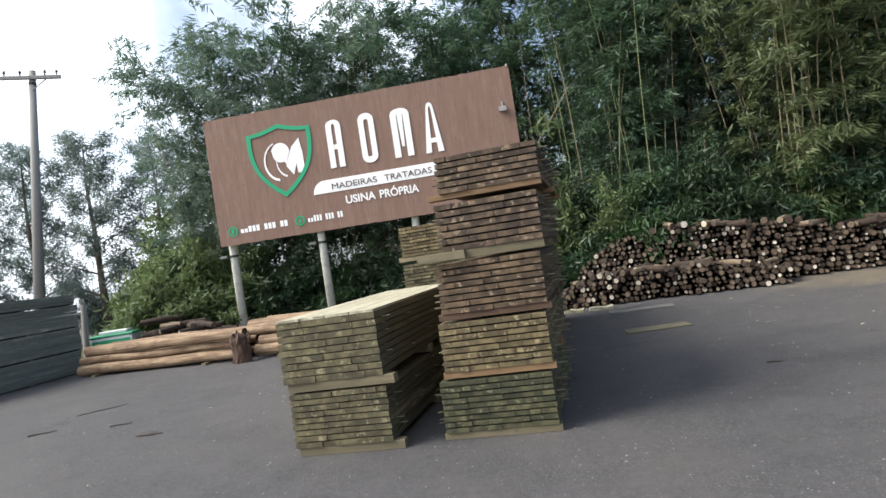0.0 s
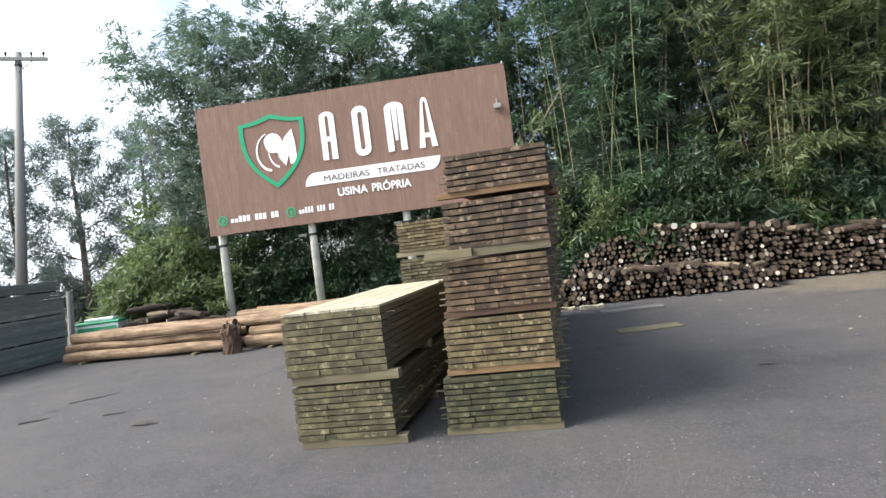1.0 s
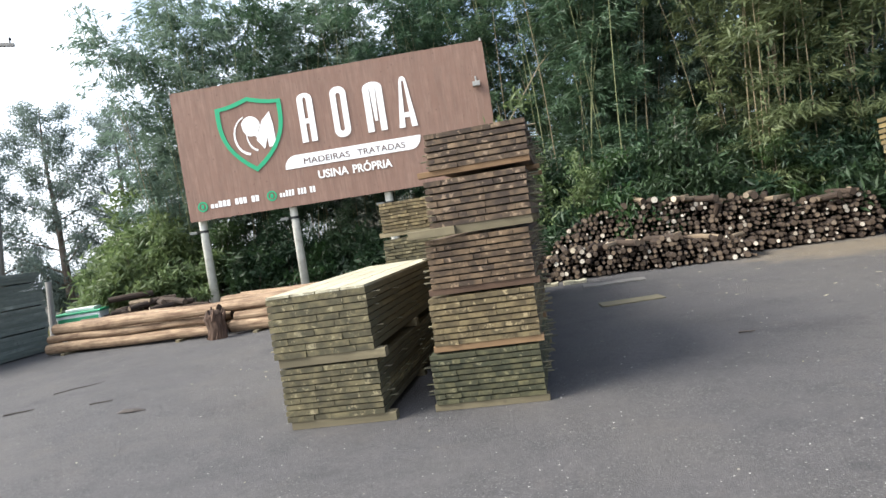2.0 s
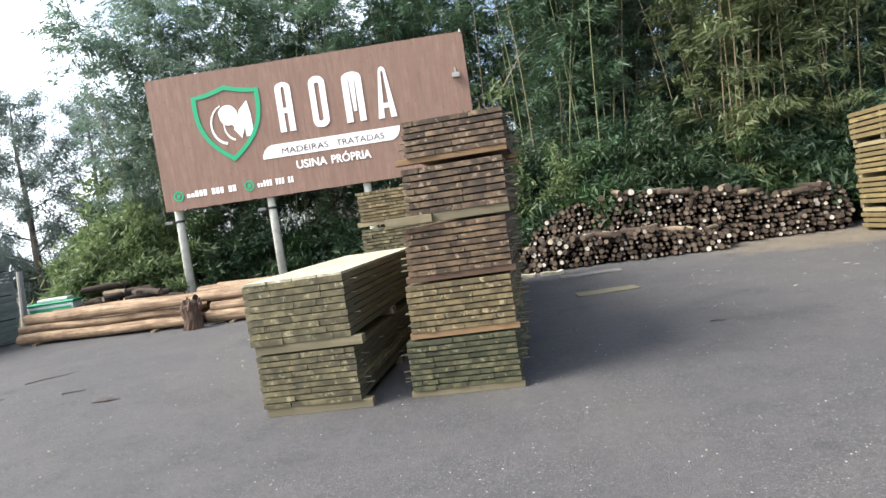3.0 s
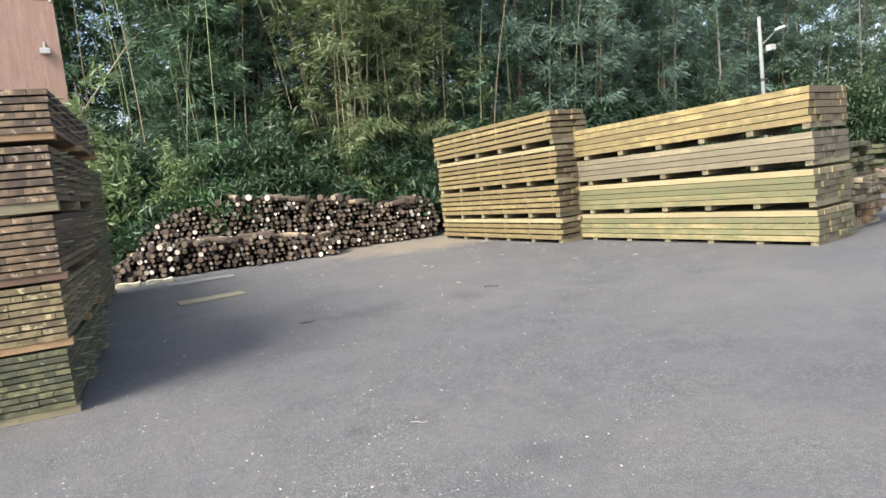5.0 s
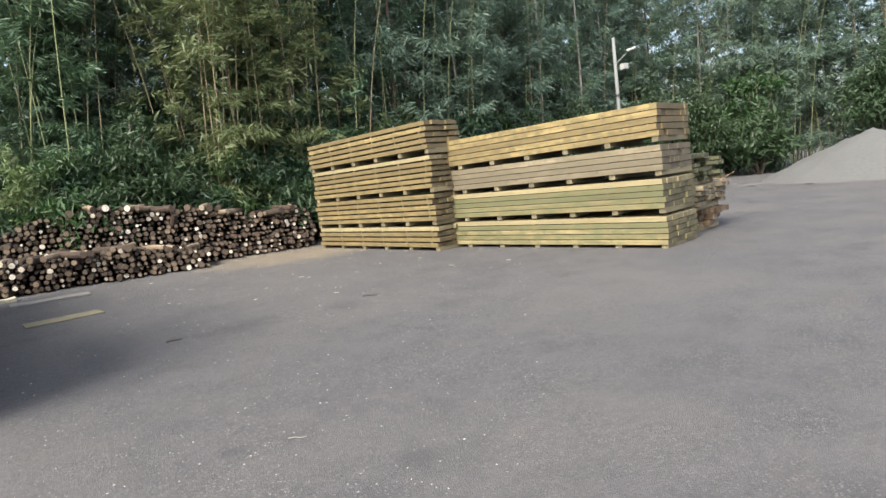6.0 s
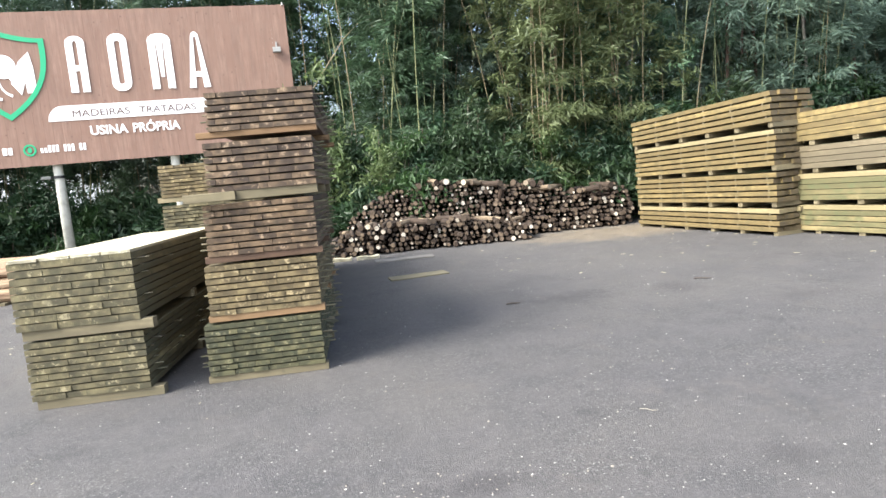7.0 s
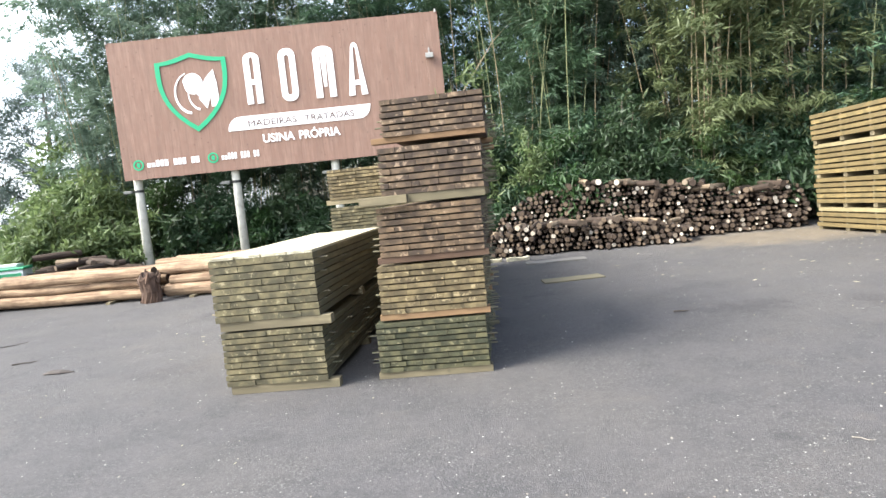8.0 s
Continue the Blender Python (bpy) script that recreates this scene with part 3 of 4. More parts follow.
def stadium(x0, x1, z0, z1, r, n=6):
    pts = []
    for cx, cz, a0 in ((x1 - r, z1 - r, 0), (x0 + r, z1 - r, 90), (x0 + r, z0 + r, 180), (x1 - r, z0 + r, 270)):
        pts += [(cx + r * math.cos(radians(a0 + 90 * k / n)), cz + r * math.sin(radians(a0 + 90 * k / n))) for k in range(n + 1)]
    return pts


plank_w = SIGN_W / 44
sign_plank = mesh_of("plank", box(bmesh.new(), 0.0006, plank_w - 0.0006, 0, 0.03, 0, SIGN_Z1 - SIGN_Z0, 0.0012), M_PANEL)
for i in range(44):
    part("plank", sign_plank, None, sign, "", pose(i * plank_w, rng.uniform(-0.0004, 0.0004), SIGN_Z0 + rng.uniform(-0.012, 0.0)))
for z in (SIGN_Z0 + 0.25, (SIGN_Z0 + SIGN_Z1) / 2, SIGN_Z1 - 0.25):
    part("rail", box(bmesh.new(), 0.05, SIGN_W - 0.05, 0.04, 0.10, z - 0.06, z + 0.06, 0.005), M_STUMP, sign)
for u, z in ((0.02, SIGN_Z1), (SIGN_W - 0.05, SIGN_Z1)):
    part("corner_knob", tube(bmesh.new(), [(u, 0.0, z - 0.03), (u, 0.0, z + 0.05)], [0.035, 0.02], 8), M_LAMP, sign)
post_mesh = mesh_of("post", tube(bmesh.new(), [(0, 0, 0), (0, 0, 3.0), (0, 0, 5.9)], [0.125, 0.11, 0.095], 12), M_POST, True)
band_mesh = mesh_of("band", tube(bmesh.new(), [(0, 0, 0), (0, 0, 0.07)], [0.128, 0.128], 12), M_BLACK)
for u in (0.24, 2.91, 5.66, 8.45):
    p = part("post", post_mesh, None, sign, "whitewashed round timber post", pose(u, 0.24, 0))
    part("band", band_mesh, None, p, "", pose(0, 0, 2.42))
    fl = part("floodlight", box(bmesh.new(), -0.36, -0.15, -0.16, -0.04, 2.41, 2.49, 0.012), M_LAMP_POST, p, "small grey floodlight on a bracket")
    part("bracket", box(bmesh.new(), -0.16, -0.09, -0.07, -0.03, 2.43, 2.46, 0.003), M_BLACK, fl)
lamp = part("floodlight", box(bmesh.new(), 8.44, 8.64, -0.14, -0.035, 5.18, 5.31, 0.012), M_LAMP, sign, "small pale floodlight on the panel")
part("bracket", box(bmesh.new(), 8.52, 8.56, -0.05, -0.006, 5.31, 5.46, 0.003), M_LAMP, lamp)
# shield: a green band round a bare field
mid, half = 2.165, 0.945
outer = [(mid, 5.96)]
for k in range(1, 7):
    outer.append((mid + half * k / 6, 5.96 - 0.19 * math.sin(math.pi / 2 * k / 6)))
for k in range(1, 11):
    s = k / 10
    outer.append((mid + half * (1 - s ** 3.0) * (1.0 + 0.02 * math.sin(math.pi * s)), 5.77 - 1.90 * s))
outer += [(2 * mid - x, z) for x, z in outer[-2:0:-1]]
cz = 5.02
inner = [(mid + (x - mid) * 0.865, cz + (z - cz) * 0.875) for x, z in outer]
part("shield_band", flat_shape(outer, -0.022, 0.018, inner), M_SIGN_GREEN, sign, "raised green shield outline")
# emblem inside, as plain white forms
def arc_band(cx, cz, rx, rz, a0, a1, w0, w1):
    """A curved stroke that goes from width w0 to w1."""
    out, inn = [], []
    for k in range(11):
        a, w = radians(a0 + (a1 - a0) * k / 10), w0 + (w1 - w0) * k / 10
        out.append((cx + rx * math.cos(a), cz + rz * math.sin(a)))
        inn.append((cx + (rx - w) * math.cos(a), cz + (rz - w) * math.sin(a)))
    return out + inn[::-1]


part("emblem_arc", flat_shape(arc_band(2.10, 4.90, 0.46, 0.56, 105, 262, 0.03, 0.07), -0.014, 0.011), M_WHITE, sign)
part("emblem_arc", flat_shape(arc_band(2.36, 4.86, 0.36, 0.45, 165, 255, 0.02, 0.06), -0.013, 0.010), M_WHITE, sign)
part("emblem_disc", flat_shape([(2.16 + (0.27 if a < 180 else 0.24) * math.cos(radians(a)), 5.14 + 0.28 * math.sin(radians(a)) - (0.12 if a == 306 else 0)) for a in range(0, 360, 18)], -0.015, 0.012), M_WHITE, sign)
part("emblem_leaf", flat_shape([(2.36, 4.95), (2.50, 5.25), (2.74, 5.47), (2.80, 5.10), (2.81, 4.66), (2.72, 4.50), (2.60, 4.50), (2.59, 4.78), (2.47, 4.46), (2.28, 4.74)], -0.017, 0.014), M_WHITE, sign)


def arch(x0, x1, z0, z1, w, lean=0.0):
    """A plain arch: two legs and a rounded head."""
    out, inn = [], []
    r = (x1 - x0) / 2
    for a in range(0, 181, 30):
        out.append((x0 + r + r * math.cos(radians(a)) * (1 - lean), z1 - 0.16 + 0.16 * math.sin(radians(a))))
        inn.append((x0 + r + max(0.03, (r - w) * (1 - lean)) * math.cos(radians(a)), z1 - 0.16 - w * 0.3 + 0.10 * math.sin(radians(a))))
    out = [(x1, z0)] + out + [(x0, z0)]
    inn = [(x1 - w, z0)] + inn + [(x0 + w, z0)]
    return out + inn[::-1]


part("white_form", flat_shape(arch(3.56, 3.99, 4.45, 5.80, 0.165), -0.022, 0.018), M_WHITE, sign)
part("white_form", box(bmesh.new(), 3.70, 3.86, -0.0195, -0.004, 4.96, 5.10), M_WHITE, sign)
part("white_form", flat_shape(stadium(4.50, 4.95, 4.43, 5.82, 0.20), -0.022, 0.018, stadium(4.66, 4.79, 4.60, 5.65, 0.06)), M_WHITE, sign)
part("white_form", flat_shape(arch(5.42, 5.96, 4.43, 5.79, 0.175), -0.022, 0.018), M_WHITE, sign)
part("white_form", flat_shape([(5.61, 5.72), (5.77, 5.72), (5.73, 4.72), (5.65, 4.72)], -0.0195, 0.015), M_WHITE, sign)
part("white_form", flat_shape(arch(6.29, 6.80, 4.41, 5.80, 0.165, 0.6), -0.022, 0.018), M_WHITE, sign)
part("white_form", box(bmesh.new(), 6.44, 6.65, -0.0195, -0.004, 4.68, 4.81), M_WHITE, sign)
swoosh = [(2.95, 3.79)] + [(2.95 + 0.33 * (1 - math.cos(radians(a))), 3.79 + 0.36 * math.sin(radians(a))) for a in range(20, 91, 14)]
swoosh += [(6.82, 4.15)] + [(6.82 - 0.30 * (1 - math.cos(radians(a))), 4.15 - 0.36 * math.sin(radians(a))) for a in range(20, 91, 14)]
part("white_band", flat_shape(swoosh, -0.014, 0.011), M_WHITE, sign, "white band with rounded corners")


def lettering(words, x0, x1, z0, z1, y, material):
    cu = bpy.data.curves.new("lettering", "FONT")
    cu.body, cu.extrude = words, 0.006
    if material is M_WHITE:
        cu.offset = 0.022
    ob = bpy.data.objects.new("lettering", cu)
    me = bpy.data.meshes.new_from_object(ob)
    bpy.data.objects.remove(ob)
    xs, ys = [v.co.x for v in me.vertices], [v.co.y for v in me.vertices]
    sx, sy = (x1 - x0) / (max(xs) - min(xs)), (z1 - z0) / (max(ys) - min(ys))
    for v in me.vertices:
        v.co = Vector((x0 + (v.co.x - min(xs)) * sx, y - v.co.z, z0 + (v.co.y - min(ys)) * sy))
    me.materials.clear()
    me.materials.append(material)
    part("lettering", me, None, sign, "words on the sign")


lettering("MADEIRAS", 3.50, 4.80, 3.865, 4.03, -0.018, M_INK)
lettering("TRATADAS", 5.02, 6.36, 3.865, 4.03, -0.018, M_INK)
lettering("USINA", 3.84, 4.70, 3.40, 3.63, -0.012, M_WHITE)
lettering("PRÓPRIA", 4.82, 5.93, 3.40, 3.69, -0.012, M_WHITE)
# contact line: two green discs and plain white bars
for u0, u1, u2 in ((0.43, 0.65, 2.08), (2.44, 2.66, 3.70)):
    rings = [[(u0 + q * math.cos(radians(a)), 3.14 + q * math.sin(radians(a))) for a in range(0, 360, 20)] for q in (0.145, 0.10)]
    part("disc", flat_shape(rings[0], -0.012, 0.009, rings[1]), M_SIGN_GREEN, sign, "green ring")
    part("disc_dot", flat_shape([(u0 + 0.05 * math.cos(radians(a)), 3.14 + 0.07 * math.sin(radians(a))) for a in range(0, 360, 30)], -0.012, 0.008), M_SIGN_GREEN, sign)
    step = (u2 - u1) / 12
    for k in range(12):
        if k in (5, 9):
            continue
        h = 0.11 if k < 2 else 0.17
        part("white_bar", flat_shape([(u1 + step * k + 0.012, 3.06), (u1 + step * (k + 1) - 0.016, 3.06), (u1 + step * (k + 1) - 0.016, 3.06 + h), (u1 + step * k + 0.012, 3.06 + h)], -0.012, 0.009), M_WHITE, sign)

# ---- long peeled poles lying behind the low stack ----
pole_cache = []
for k in range(5):
    bm = bmesh.new()
    L, r0 = 4.5, 0.092 + 0.010 * k
    pts = [(0.02 * math.sin(k + 1.3 * i), L * i / 8, 0.012 * math.cos(2 * k + i)) for i in range(9)]
    tube(bm, pts, [r0 * (1 - 0.022 * i) for i in range(9)], 12)
    pole_cache.append(mesh_of("pole", bm, M_POLE_LOG, False))


def pole_pile(m, rows, label, dz=0.205):
    pile = thing("pole_pile", m, label, "log pile")
    for b in (0.5, 3.6):
        part("bearer", box(bmesh.new(), b, b + 0.1, -0.1, 1.5, 0, 0.05, 0.004), M_BEARER, pile)
    for k, (n, x0) in enumerate(rows):
        for i in range(n):
            part("pole", rng.choice(pole_cache), None, pile, "", pose(x0 + rng.uniform(-0.12, 0.12), 0.12 + 0.25 * i + 0.05 * k, 0.155 + dz * k, 0, rng.uniform(0, 360), -90 + rng.uniform(-1.2, 1.2)))
    return pile


pole_pile(pose(-11.75, 12.45, 0, 0, 0, -5.5), ((5, 0.05), (5, -0.05), (4, 0.12)), "long reddish peeled timber poles piled three high")
pole_pile(pose(-6.85, 12.05, 0, 0, 0, -2), ((6, 0.0), (6, 0.08), (5, -0.05)), "long pale peeled timber poles piled three high")
pole_pile(pose(-8.2, 13.9, 0, 0, 0, -2), ((5, 0.0), (5, 0.1), (5, 0.0)), "pale peeled poles piled behind the others")
stump = thing("bark_stump", pose(-7.05, 11.78, 0), "ragged dark bark stump between the pole piles", "stump")
bm = bmesh.new()
tube(bm, [(0, 0, 0), (0.02, 0, 0.22), (-0.02, 0, 0.44), (0, 0, 0.52)], [0.19, 0.17, 0.20, 0.17], 22)
for v in bm.verts:
    v.co += Vector((rng.uniform(-0.035, 0.035), rng.uniform(-0.035, 0.035), rng.uniform(-0.10, 0.10) if v.co.z > 0.4 else 0))
part("stump_body", bm, M_STUMP, stump)
for k in range(5):
    a = k * 1.26
    part("splinter", tube(bmesh.new(), [(0.17 * math.cos(a), 0.17 * math.sin(a), 0.4), (0.2 * math.cos(a) + 0.05, 0.2 * math.sin(a), 0.56 + 0.05 * (k % 3))], [0.06, 0.014], 5), M_STUMP, stump)

crate = thing("plastic_crate", pose(-13.0, 15.2, 0, 0, 0, 20) @ Matrix.Scale(1.1, 4), "green plastic crate with white panels by the bush", "crate")
part("crate_body", box(bmesh.new(), -0.5, 0.5, -0.3, 0.3, 0, 0.66, 0.02), M_CRATE_W, crate)
for z in (0.10, 0.30, 0.50):
    part("panel", box(bmesh.new(), -0.46, 0.46, -0.315, -0.302, z, z + 0.09, 0.004), M_CRATE_G, crate, "green plastic slat")
part("rim", box(bmesh.new(), -0.52, 0.52, -0.32, 0.32, 0.662, 0.72, 0.02), M_CRATE_G, crate, "green plastic rim")
part("lid", box(bmesh.new(), -0.30, 0.36, -0.22, 0.22, 0.724, 0.80, 0.015), M_CRATE_W, crate)

fence_post = thing("fence_post", pose(-13.45, 14.55, 0, -2.5, 2.5, 0), "grey round wooden fence post", "post")
part("post_shaft", tube(bmesh.new(), [(0, 0, 0), (0.01, 0, 0.9), (0, 0, 1.72)], [0.085, 0.08, 0.075], 10), M_CONCRETE, fence_post)

# ---- utility pole ----
up = thing("utility_pole", pose(-21.46, 20.81, 0, -3.8, 3.8, 0), "tall grey concrete utility pole with a crossarm", "utility pole")
part("pole_shaft", tube(bmesh.new(), [(0, 0, 0), (0, 0, 6), (0, 0, 11.6)], [0.235, 0.185, 0.125], 12), M_CONCRETE, up, smooth=True)
arm = part("crossarm", box(bmesh.new(), -1.15, 1.15, -0.06, 0.06, 11.2, 11.34, 0.01), M_CONCRETE, up, "", pose(0.06, -0.155, 0, 0, 0, 20))
for x in (-1.0, -0.4, 0.55, 1.0):
    part("insulator", tube(bmesh.new(), [(x, 0, 11.345), (x, 0, 11.44), (x, 0, 11.47), (x, 0, 11.56)], [0.03, 0.03, 0.06, 0.045], 8), M_BLACK, arm)
part("strut", tube(bmesh.new(), [(0.6, 0, 11.2), (0.05, 0.05, 10.75)], [0.02, 0.02], 6), M_CONCRETE, arm)
part("collar", tube(bmesh.new(), [(0, 0, 11.0), (0, 0, 11.1)], [0.145, 0.145], 10), M_BLACK, up)

# ---- lamp post beyond the beam stacks ----
lp = thing("lamp_post", pose(13.72, 10.8, 0, 0, -1.5, 0), "pale grey concrete lamp post with a short arm", "lamp post")
part("post_shaft", tube(bmesh.new(), [(0, 0, 0), (0, 0, 2.5), (0, 0, 4.35)], [0.052, 0.045, 0.038], 10), M_LAMP_POST, lp, smooth=True)
larm = part("lamp_arm", tube(bmesh.new(), [(0.03, -0.03, 3.72), (0.16, -0.20, 3.90), (0.20, -0.26, 3.96)], [0.016, 0.015, 0.015], 6), M_LAMP_POST, lp)
part("lamp_head", box(bmesh.new(), -0.05, 0.05, -0.11, 0.11, -0.03, 0.03, 0.015, pose(0.25, -0.33, 4.0, -12, 0, 35)), M_LAMP, larm)
part("control_box", box(bmesh.new(), 0.05, 0.2, -0.24, -0.10, 3.55, 3.68, 0.01), M_LAMP, lp)
part("bolt_collar", tube(bmesh.new(), [(0, 0, 2.9), (0, 0, 2.95)], [0.062, 0.062], 10), M_BLACK, lp)

# ---- heaps of short round logs ----
log_cache = []
for k in range(8):
    bm = bmesh.new()
    r, L = 0.029 + 0.0051 * k, 1.0 + 0.06 * (k % 3)
    tube(bm, [(0, 0, 0), (0, 0.014, 0), (0.012 * (k % 3 - 1), L * 0.5, 0.01), (0, L, 0)], [r * 0.8, r, r * 1.04, r * 0.95], 9)
    for v in bm.verts:
        v.co.x *= 1 + 0.05 * math.sin(7 * v.co.z / r + k)
    log_cache.append((r, mesh_of("log", bm, M_LOG, False)))
lying_cache = [mesh_of("log", tube(bmesh.new(), [(0, 0, 0), (0.01, 0.3, 0.012), (0, 0.62 + 0.06 * k, 0)], [0.055 + 0.006 * k, 0.056 + 0.006 * k, 0.05 + 0.006 * k], 9), M_LOG_PALE if k < 3 else M_LOG) for k in range(5)]


def log_heap(m, length, crest, label, rng, step=0.165, yaw=0, covered=lambda x, z: False):
    """Logs heaped row on row, their sawn ends outwards; crest(x) gives the heap's height along its length. What another heap covers is joined."""
    heap = thing("log_heap", m, label, "log pile")
    row, z, rest = 0, 0.07, bmesh.new()
    while z < 1.6:
        x = 0.08 + (step / 2 if row % 2 else 0)
        while x < length:
            if z < crest(x) + rng.uniform(-0.05, 0.05):
                r, me = rng.choice(log_cache)
                at = pose(x + rng.uniform(-0.03, 0.03), rng.uniform(-0.22, 0.10) + 0.05 * row, z + rng.uniform(-0.015, 0.015), rng.uniform(-4, 4), rng.uniform(0, 360), yaw + rng.uniform(-9, 9))
                if covered(x, z):
                    have = len(rest.verts)
                    rest.from_mesh(me)
                    rest.verts.ensure_lookup_table()
                    for v in rest.verts[have:]:
                        v.co = at @ v.co
                else:
                    part("log", me, None, heap, "", at)
            x += step * rng.uniform(0.92, 1.1)
        row += 1
        z += step * 0.86
    if len(rest.verts):
        tagged(part("log_filling", rest, M_LOG_REST, heap), kind="stuff")
    else:
        rest.free()
    # short pieces thrown on top, most of them near the heap's thin end
    for _ in range(int(length * 3.2)):
        x = 0.5 + (length - 0.8) * rng.random() ** 0.7
        part("log", rng.choice(lying_cache), None, heap, "", pose(x, rng.uniform(-0.25, 0.2) + 0.3 * crest(x), crest(x) + 0.01, rng.uniform(-12, 5), rng.uniform(0, 360), yaw + rng.uniform(-38, 38)))
    return heap


log_heap(pose(-0.85, 13.75, 0, 0, 0, -3), 4.75, lambda x: 0.30 + 0.30 * min(1, x / 1.0) - 0.25 * max(0, (x - 3.4) / 1.3), "low heap of short dark logs with pale sawn ends", rng, 0.116, -2)
log_heap(pose(-0.45, 14.55, 0, 0, 0, -1), 7.1, lambda x: 0.45 + 0.92 * min(1, x / 1.3) - 0.46 * max(0, min(1, (x - 3.4) / 2.6)) + 0.05 * math.sin(3.1 * x), "long heap of short round logs, bark on, sawn ends outwards", rng, 0.118, -4, lambda x, z: (z < 0.42 and x < 4.1) or x > 4.6)
bm = bmesh.new()
leaner = thing("leaning_log", pose(3.55, 14.75, 1.15, -62, 0, 25), "short log leaning up out of the heap", "log")
part("log_body", tube(bm, [(0, 0, 0), (0, 0.4, 0.02), (0, 0.75, 0)], [0.07, 0.068, 0.06], 9), M_LOG, leaner)
dump = thing("dumped_logs", pose(-11.25, 15.55, 0, 0, 0, 0), "short dark logs dumped in a tangle below the bush", "log pile")
for i in range(34):
    x, y = rng.uniform(-1.15, 1.15), rng.uniform(-0.4, 0.4)
    top_z = 1.12 * (1 - 0.35 * abs(x)) * (1 - abs(y))
    r, me = log_cache[3 + i % 5]
    turn = rng.choice((55, 70, 100, 125)) + rng.uniform(-15, 15)
    part("log", lying_cache[i % 3] if i % 6 == 0 else me, None, dump, "", pose(x + 0.5 * math.sin(radians(turn)), y - 0.5 * math.cos(radians(turn)), 0.10 + top_z * ((i * 7) % 10) / 10, rng.uniform(-5, 14), rng.uniform(0, 360), turn) @ Matrix.Diagonal((1.5, 1.0, 1.5, 1.0)))

# ---- things lying about the yard ----
for m, size, mat, lab in (
    (pose(0.54, 9.62, 0.002, 0, 0, 8), (0.92, 0.38, 0.018), M_STRAW_PLANK, "flat mossy straw-coloured plank lying on the asphalt"),
    (pose(0.36, 12.1, 0.002, 0, 0, 2), (1.15, 0.34, 0.03), M_GREY_PLANK, "grey plank lying before the log heap"),
    (pose(-0.55, 13.05, 0.002, 0, 0, -4), (0.42, 0.17, 0.07), M_CREAM, "pale offcut board before the log heap"),
    (pose(0.0, 12.95, 0.002, 0, 0, 6), (0.45, 0.16, 0.07), M_CREAM, "pale offcut board before the log heap"),
):
    pl = thing("fallen_plank", m, lab, "plank")
    bm = box(bmesh.new(), 0, size[0], 0, size[1], 0, size[2], 0.004)
    bmesh.ops.subdivide_edges(bm, edges=[e for e in bm.edges if abs(e.verts[0].co.x - e.verts[1].co.x) > 0.2], cuts=9)
    for v in bm.verts:
        w = noise.noise(Vector((v.co.x * 6, round(v.co.y / size[1]) * 3.0, size[0] * 9)))
        v.co.y += 0.12 * size[1] * w
        v.co.x += 0.03 * noise.noise(Vector((v.co.y * 25, v.co.x, 4.0)))
        v.co.z = max(0.0, v.co.z * (1 + 0.4 * noise.noise(v.co * 4)))
    part("plank_body", bm, mat, pl)
for x, y, turn, L, r, lab in ((1.72, 6.9, -6, 0.16, 0.012, "short dark stick on the asphalt"), (4.10, 7.08, -32, 0.2, 0.011, "short dark stick on the asphalt"),
                              (1.74, 3.45, -40, 0.11, 0.0028, "thin pale splinter on the asphalt"), (-7.5, 7.95, 50, 0.7, 0.007, "long dark twig on the asphalt"),
                              (-7.3, 6.9, 30, 0.35, 0.012, "dark twig on the asphalt"), (-6.1, 7.0, 20, 0.28, 0.01, "dark twig on the asphalt")):
    st = thing("stick", pose(x, y, r, 0, 0, turn), lab, "stick", "sticks on the asphalt")
    part("stick_body", tube(bmesh.new(), [(0, 0, 0), (L * 0.4, 0.03 * L, 0.003), (L * 0.7, -0.02 * L, 0), (L, 0.03 * L, 0.004)], [r, r * 0.9, r * 0.8, r * 0.4], 6), M_STONE if "pale" in lab else M_TWIG, st)
clod = thing("bark_scrap", pose(-5.05, 6.4, 0), "flat dark scrap of bark on the asphalt", "bark scrap")
bm = bmesh.new()
tube(bm, [(-0.17, 0, 0.006), (-0.08, 0.01, 0.03), (0.05, 0.0, 0.028), (0.17, 0.02, 0.008)], [0.02, 0.055, 0.05, 0.015], 8)
for v in bm.verts:
    v.co.z = max(0.001, v.co.z * 0.5)
part("scrap_body", bm, M_TWIG, clod)

# loose stones, most of them round the broken patch of asphalt
rs = random.Random(91)
stone_cache = []
for k in range(4):
    bm = bmesh.new()
    bmesh.ops.create_icosphere(bm, subdivisions=1, radius=1.0)
    for v in bm.verts:
        v.co *= rs.uniform(0.72, 1.15)
        v.co = Vector((v.co.x, v.co.y * 0.8, max(-0.35, v.co.z * 0.6)))
    stone_cache.append(mesh_of("stone", bm, M_STONE))
spots_stone = [(-0.40, 2.92, 0.013), (-0.02, 3.02, 0.008), (1.30, 2.80, 0.010), (1.17, 2.79, 0.009), (0.34, 2.93, 0.009), (0.45, 3.0, 0.008)]
spots_stone += [(rs.gauss(0.5, 0.28), rs.gauss(2.86, 0.07), rs.uniform(0.004, 0.008)) for _ in range(22)]
spots_stone += [(rs.uniform(-3.2, 3.4), rs.uniform(2.7, 4.6), rs.uniform(0.004, 0.009)) for _ in range(24)]
for i, (x, y, q) in enumerate(spots_stone):
    st = new("stone", stone_cache[i % 4])
    st.matrix_world = pose(x, y, 0.3 * q, 0, 0, rs.uniform(0, 360)) @ Matrix.Scale(q, 4)
    tagged(st, "small pale loose stone lying on the asphalt", "stone", "loose stones on the asphalt")

